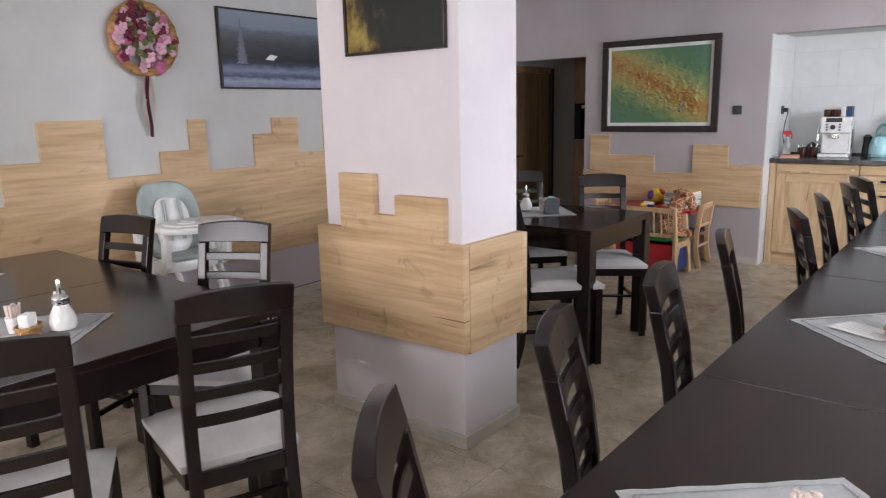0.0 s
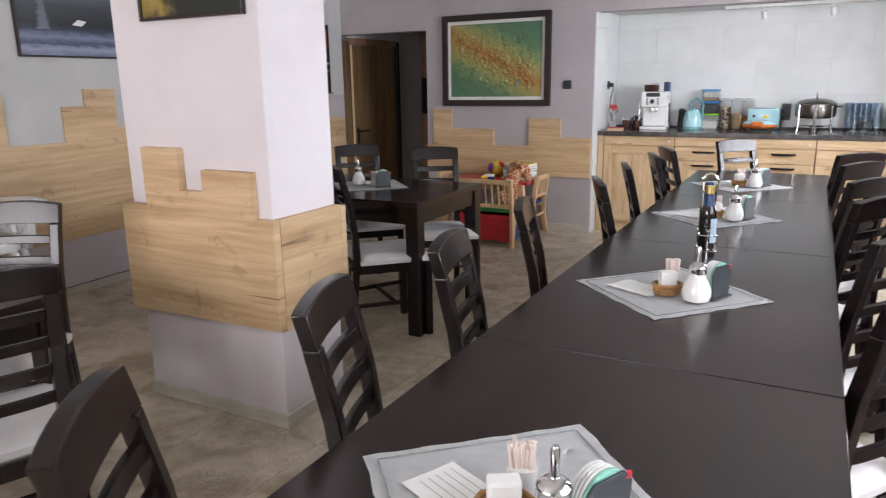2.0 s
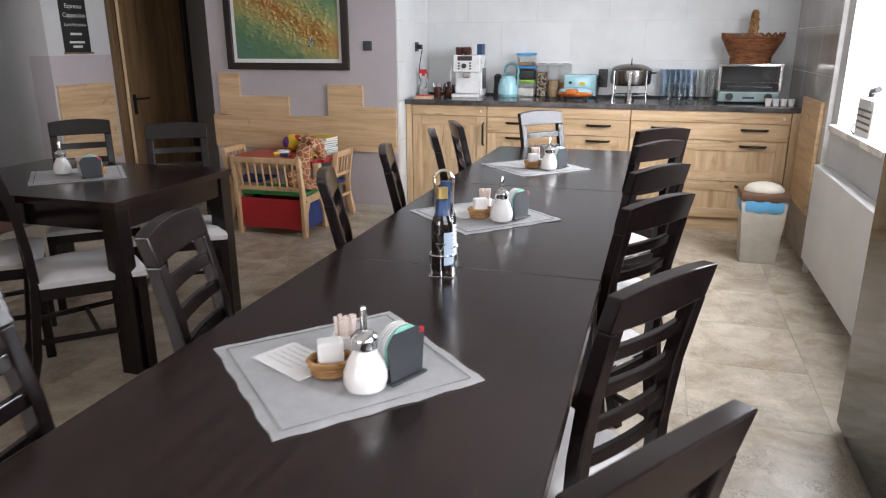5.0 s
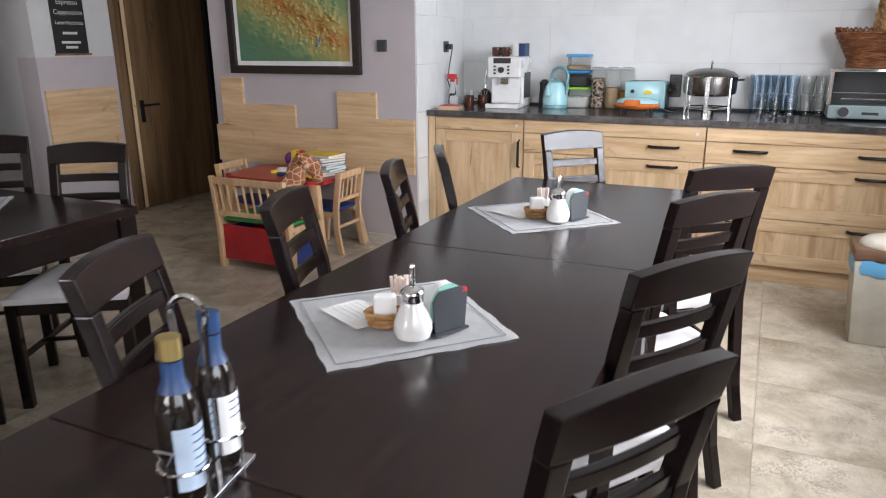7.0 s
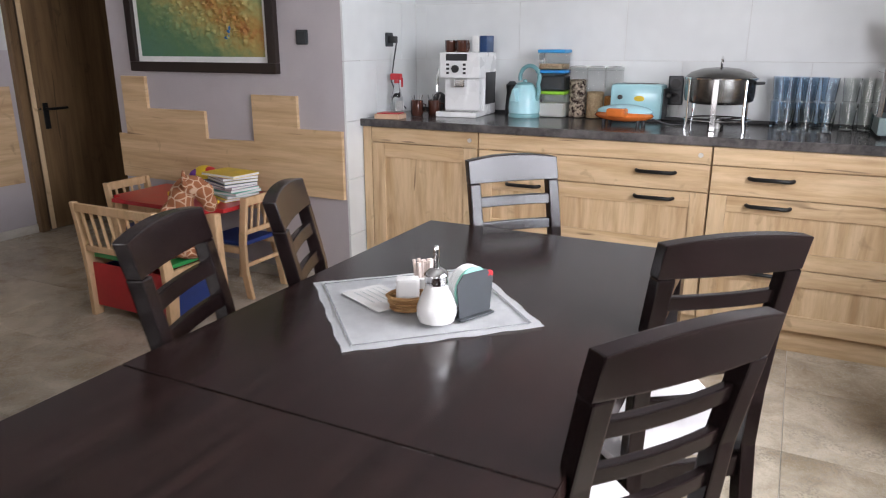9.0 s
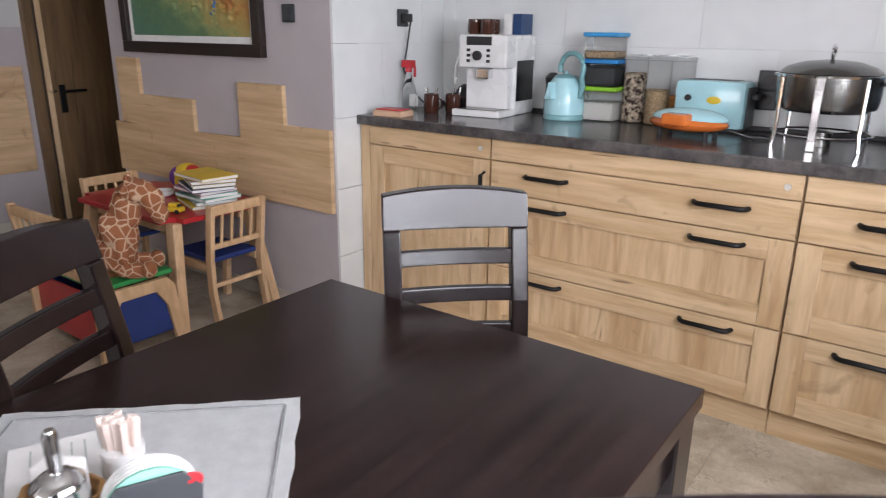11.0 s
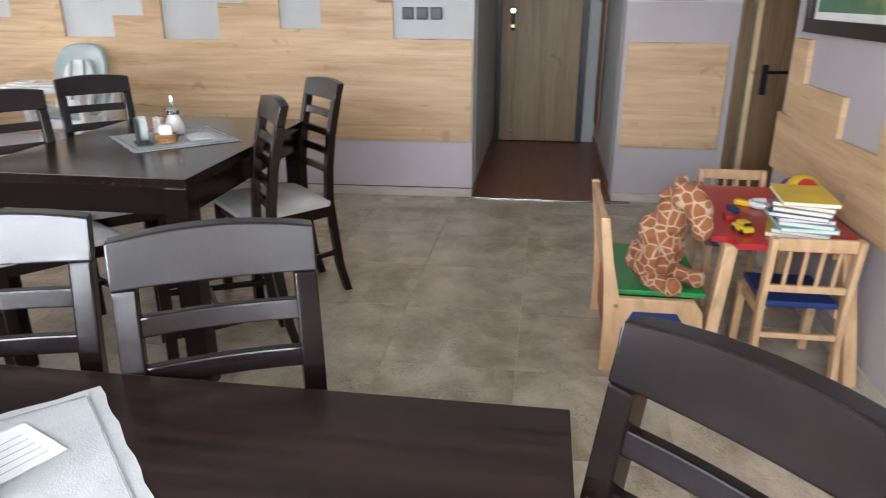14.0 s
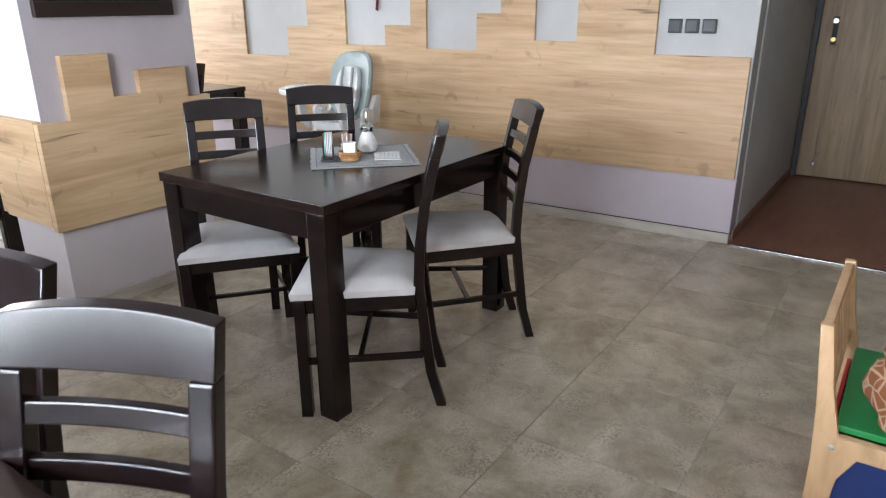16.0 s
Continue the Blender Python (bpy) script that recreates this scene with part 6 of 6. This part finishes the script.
def slab_mesh(name, sx, sy, sz, bev, mat):
    bm = bmesh.new()
    box(bm, 0, sx, 0, sy, 0, sz)
    bmesh.ops.bevel(bm, geom=[e for e in bm.edges if all(abs(v.co.z - sz) < 1e-6 for v in e.verts)], offset=bev, segments=1, affect="EDGES")
    me = bpy.data.meshes.new(name)
    bm.to_mesh(me)
    bm.free()
    me.materials.append(mat)
    return me


FT = 0.5
tile_me = slab_mesh("floor_tile", FT - 0.0015, FT - 0.0015, 0.0035, 0.0008, M_floor)
for i in range(12):
    for j in range(20):
        x, y = -3.15 + i * FT, -2.2 + j * FT
        if x + FT > 2.95:
            continue
        o = new("tile", tile_me)
        o.parent = floor
        o.location = (x, y, -0.0032)
lob_me = slab_mesh("lobby_tile", FT - 0.0015, FT - 0.0015, 0.0035, 0.0008, M_floor)
for i in range(3):
    for j in range(3):
        o = new("tile", lob_me)
        o.parent = floor
        o.location = (-3.15 + i * FT, 7.8 + j * FT, -0.0032)

TW, TH = 0.58, 0.302
row0 = 0.3


def wall_tile(parent, mat, a0, a1, z0, z1, plane):
    """A tile between a0 and a1 along the wall, standing 7 mm proud of the grout."""
    bm = bmesh.new()
    if plane == "back":
        box(bm, a0, a1, 7.752, 7.7655, z0, z1)
    elif plane == "side":
        box(bm, -0.3165, -0.304, a0, a1, z0, z1)
    else:
        box(bm, 2.594, 2.601, a0, a1, z0, z1)
    part("tile", bm, mat, parent, "", 0.0012)


for r in range(7):
    z0, z1 = r * TH + 0.0015, min((r + 1) * TH - 0.0015, 1.948)
    if z1 - z0 < 0.02:
        continue
    shift = 0.068 if r % 2 == 0 else 0.358
    x = -0.303 - TW + shift
    while x < 2.594:
        p, q = max(x + 0.0015, -0.303), min(x + TW - 0.0015, 2.593)
        if q - p > 0.01:
            wall_tile(wall_back, M_tile, p, q, z0, z1, "back")
        x += TW
    for p, q in ((7.001, 7.30), (7.303, 7.751)) if r % 2 else ((7.001, 7.58), (7.583, 7.751)):
        wall_tile(wall_side, M_tile, p, q, z0, z1, "side")
for r in range(9):
    for p, q in ((6.385, 6.83), (6.833, 7.28), (7.283, 7.751)):
        wall_tile(wall_grey, M_grey_tile, p, q, r * 0.288 + 0.001, r * 0.288 + 0.286, "east")
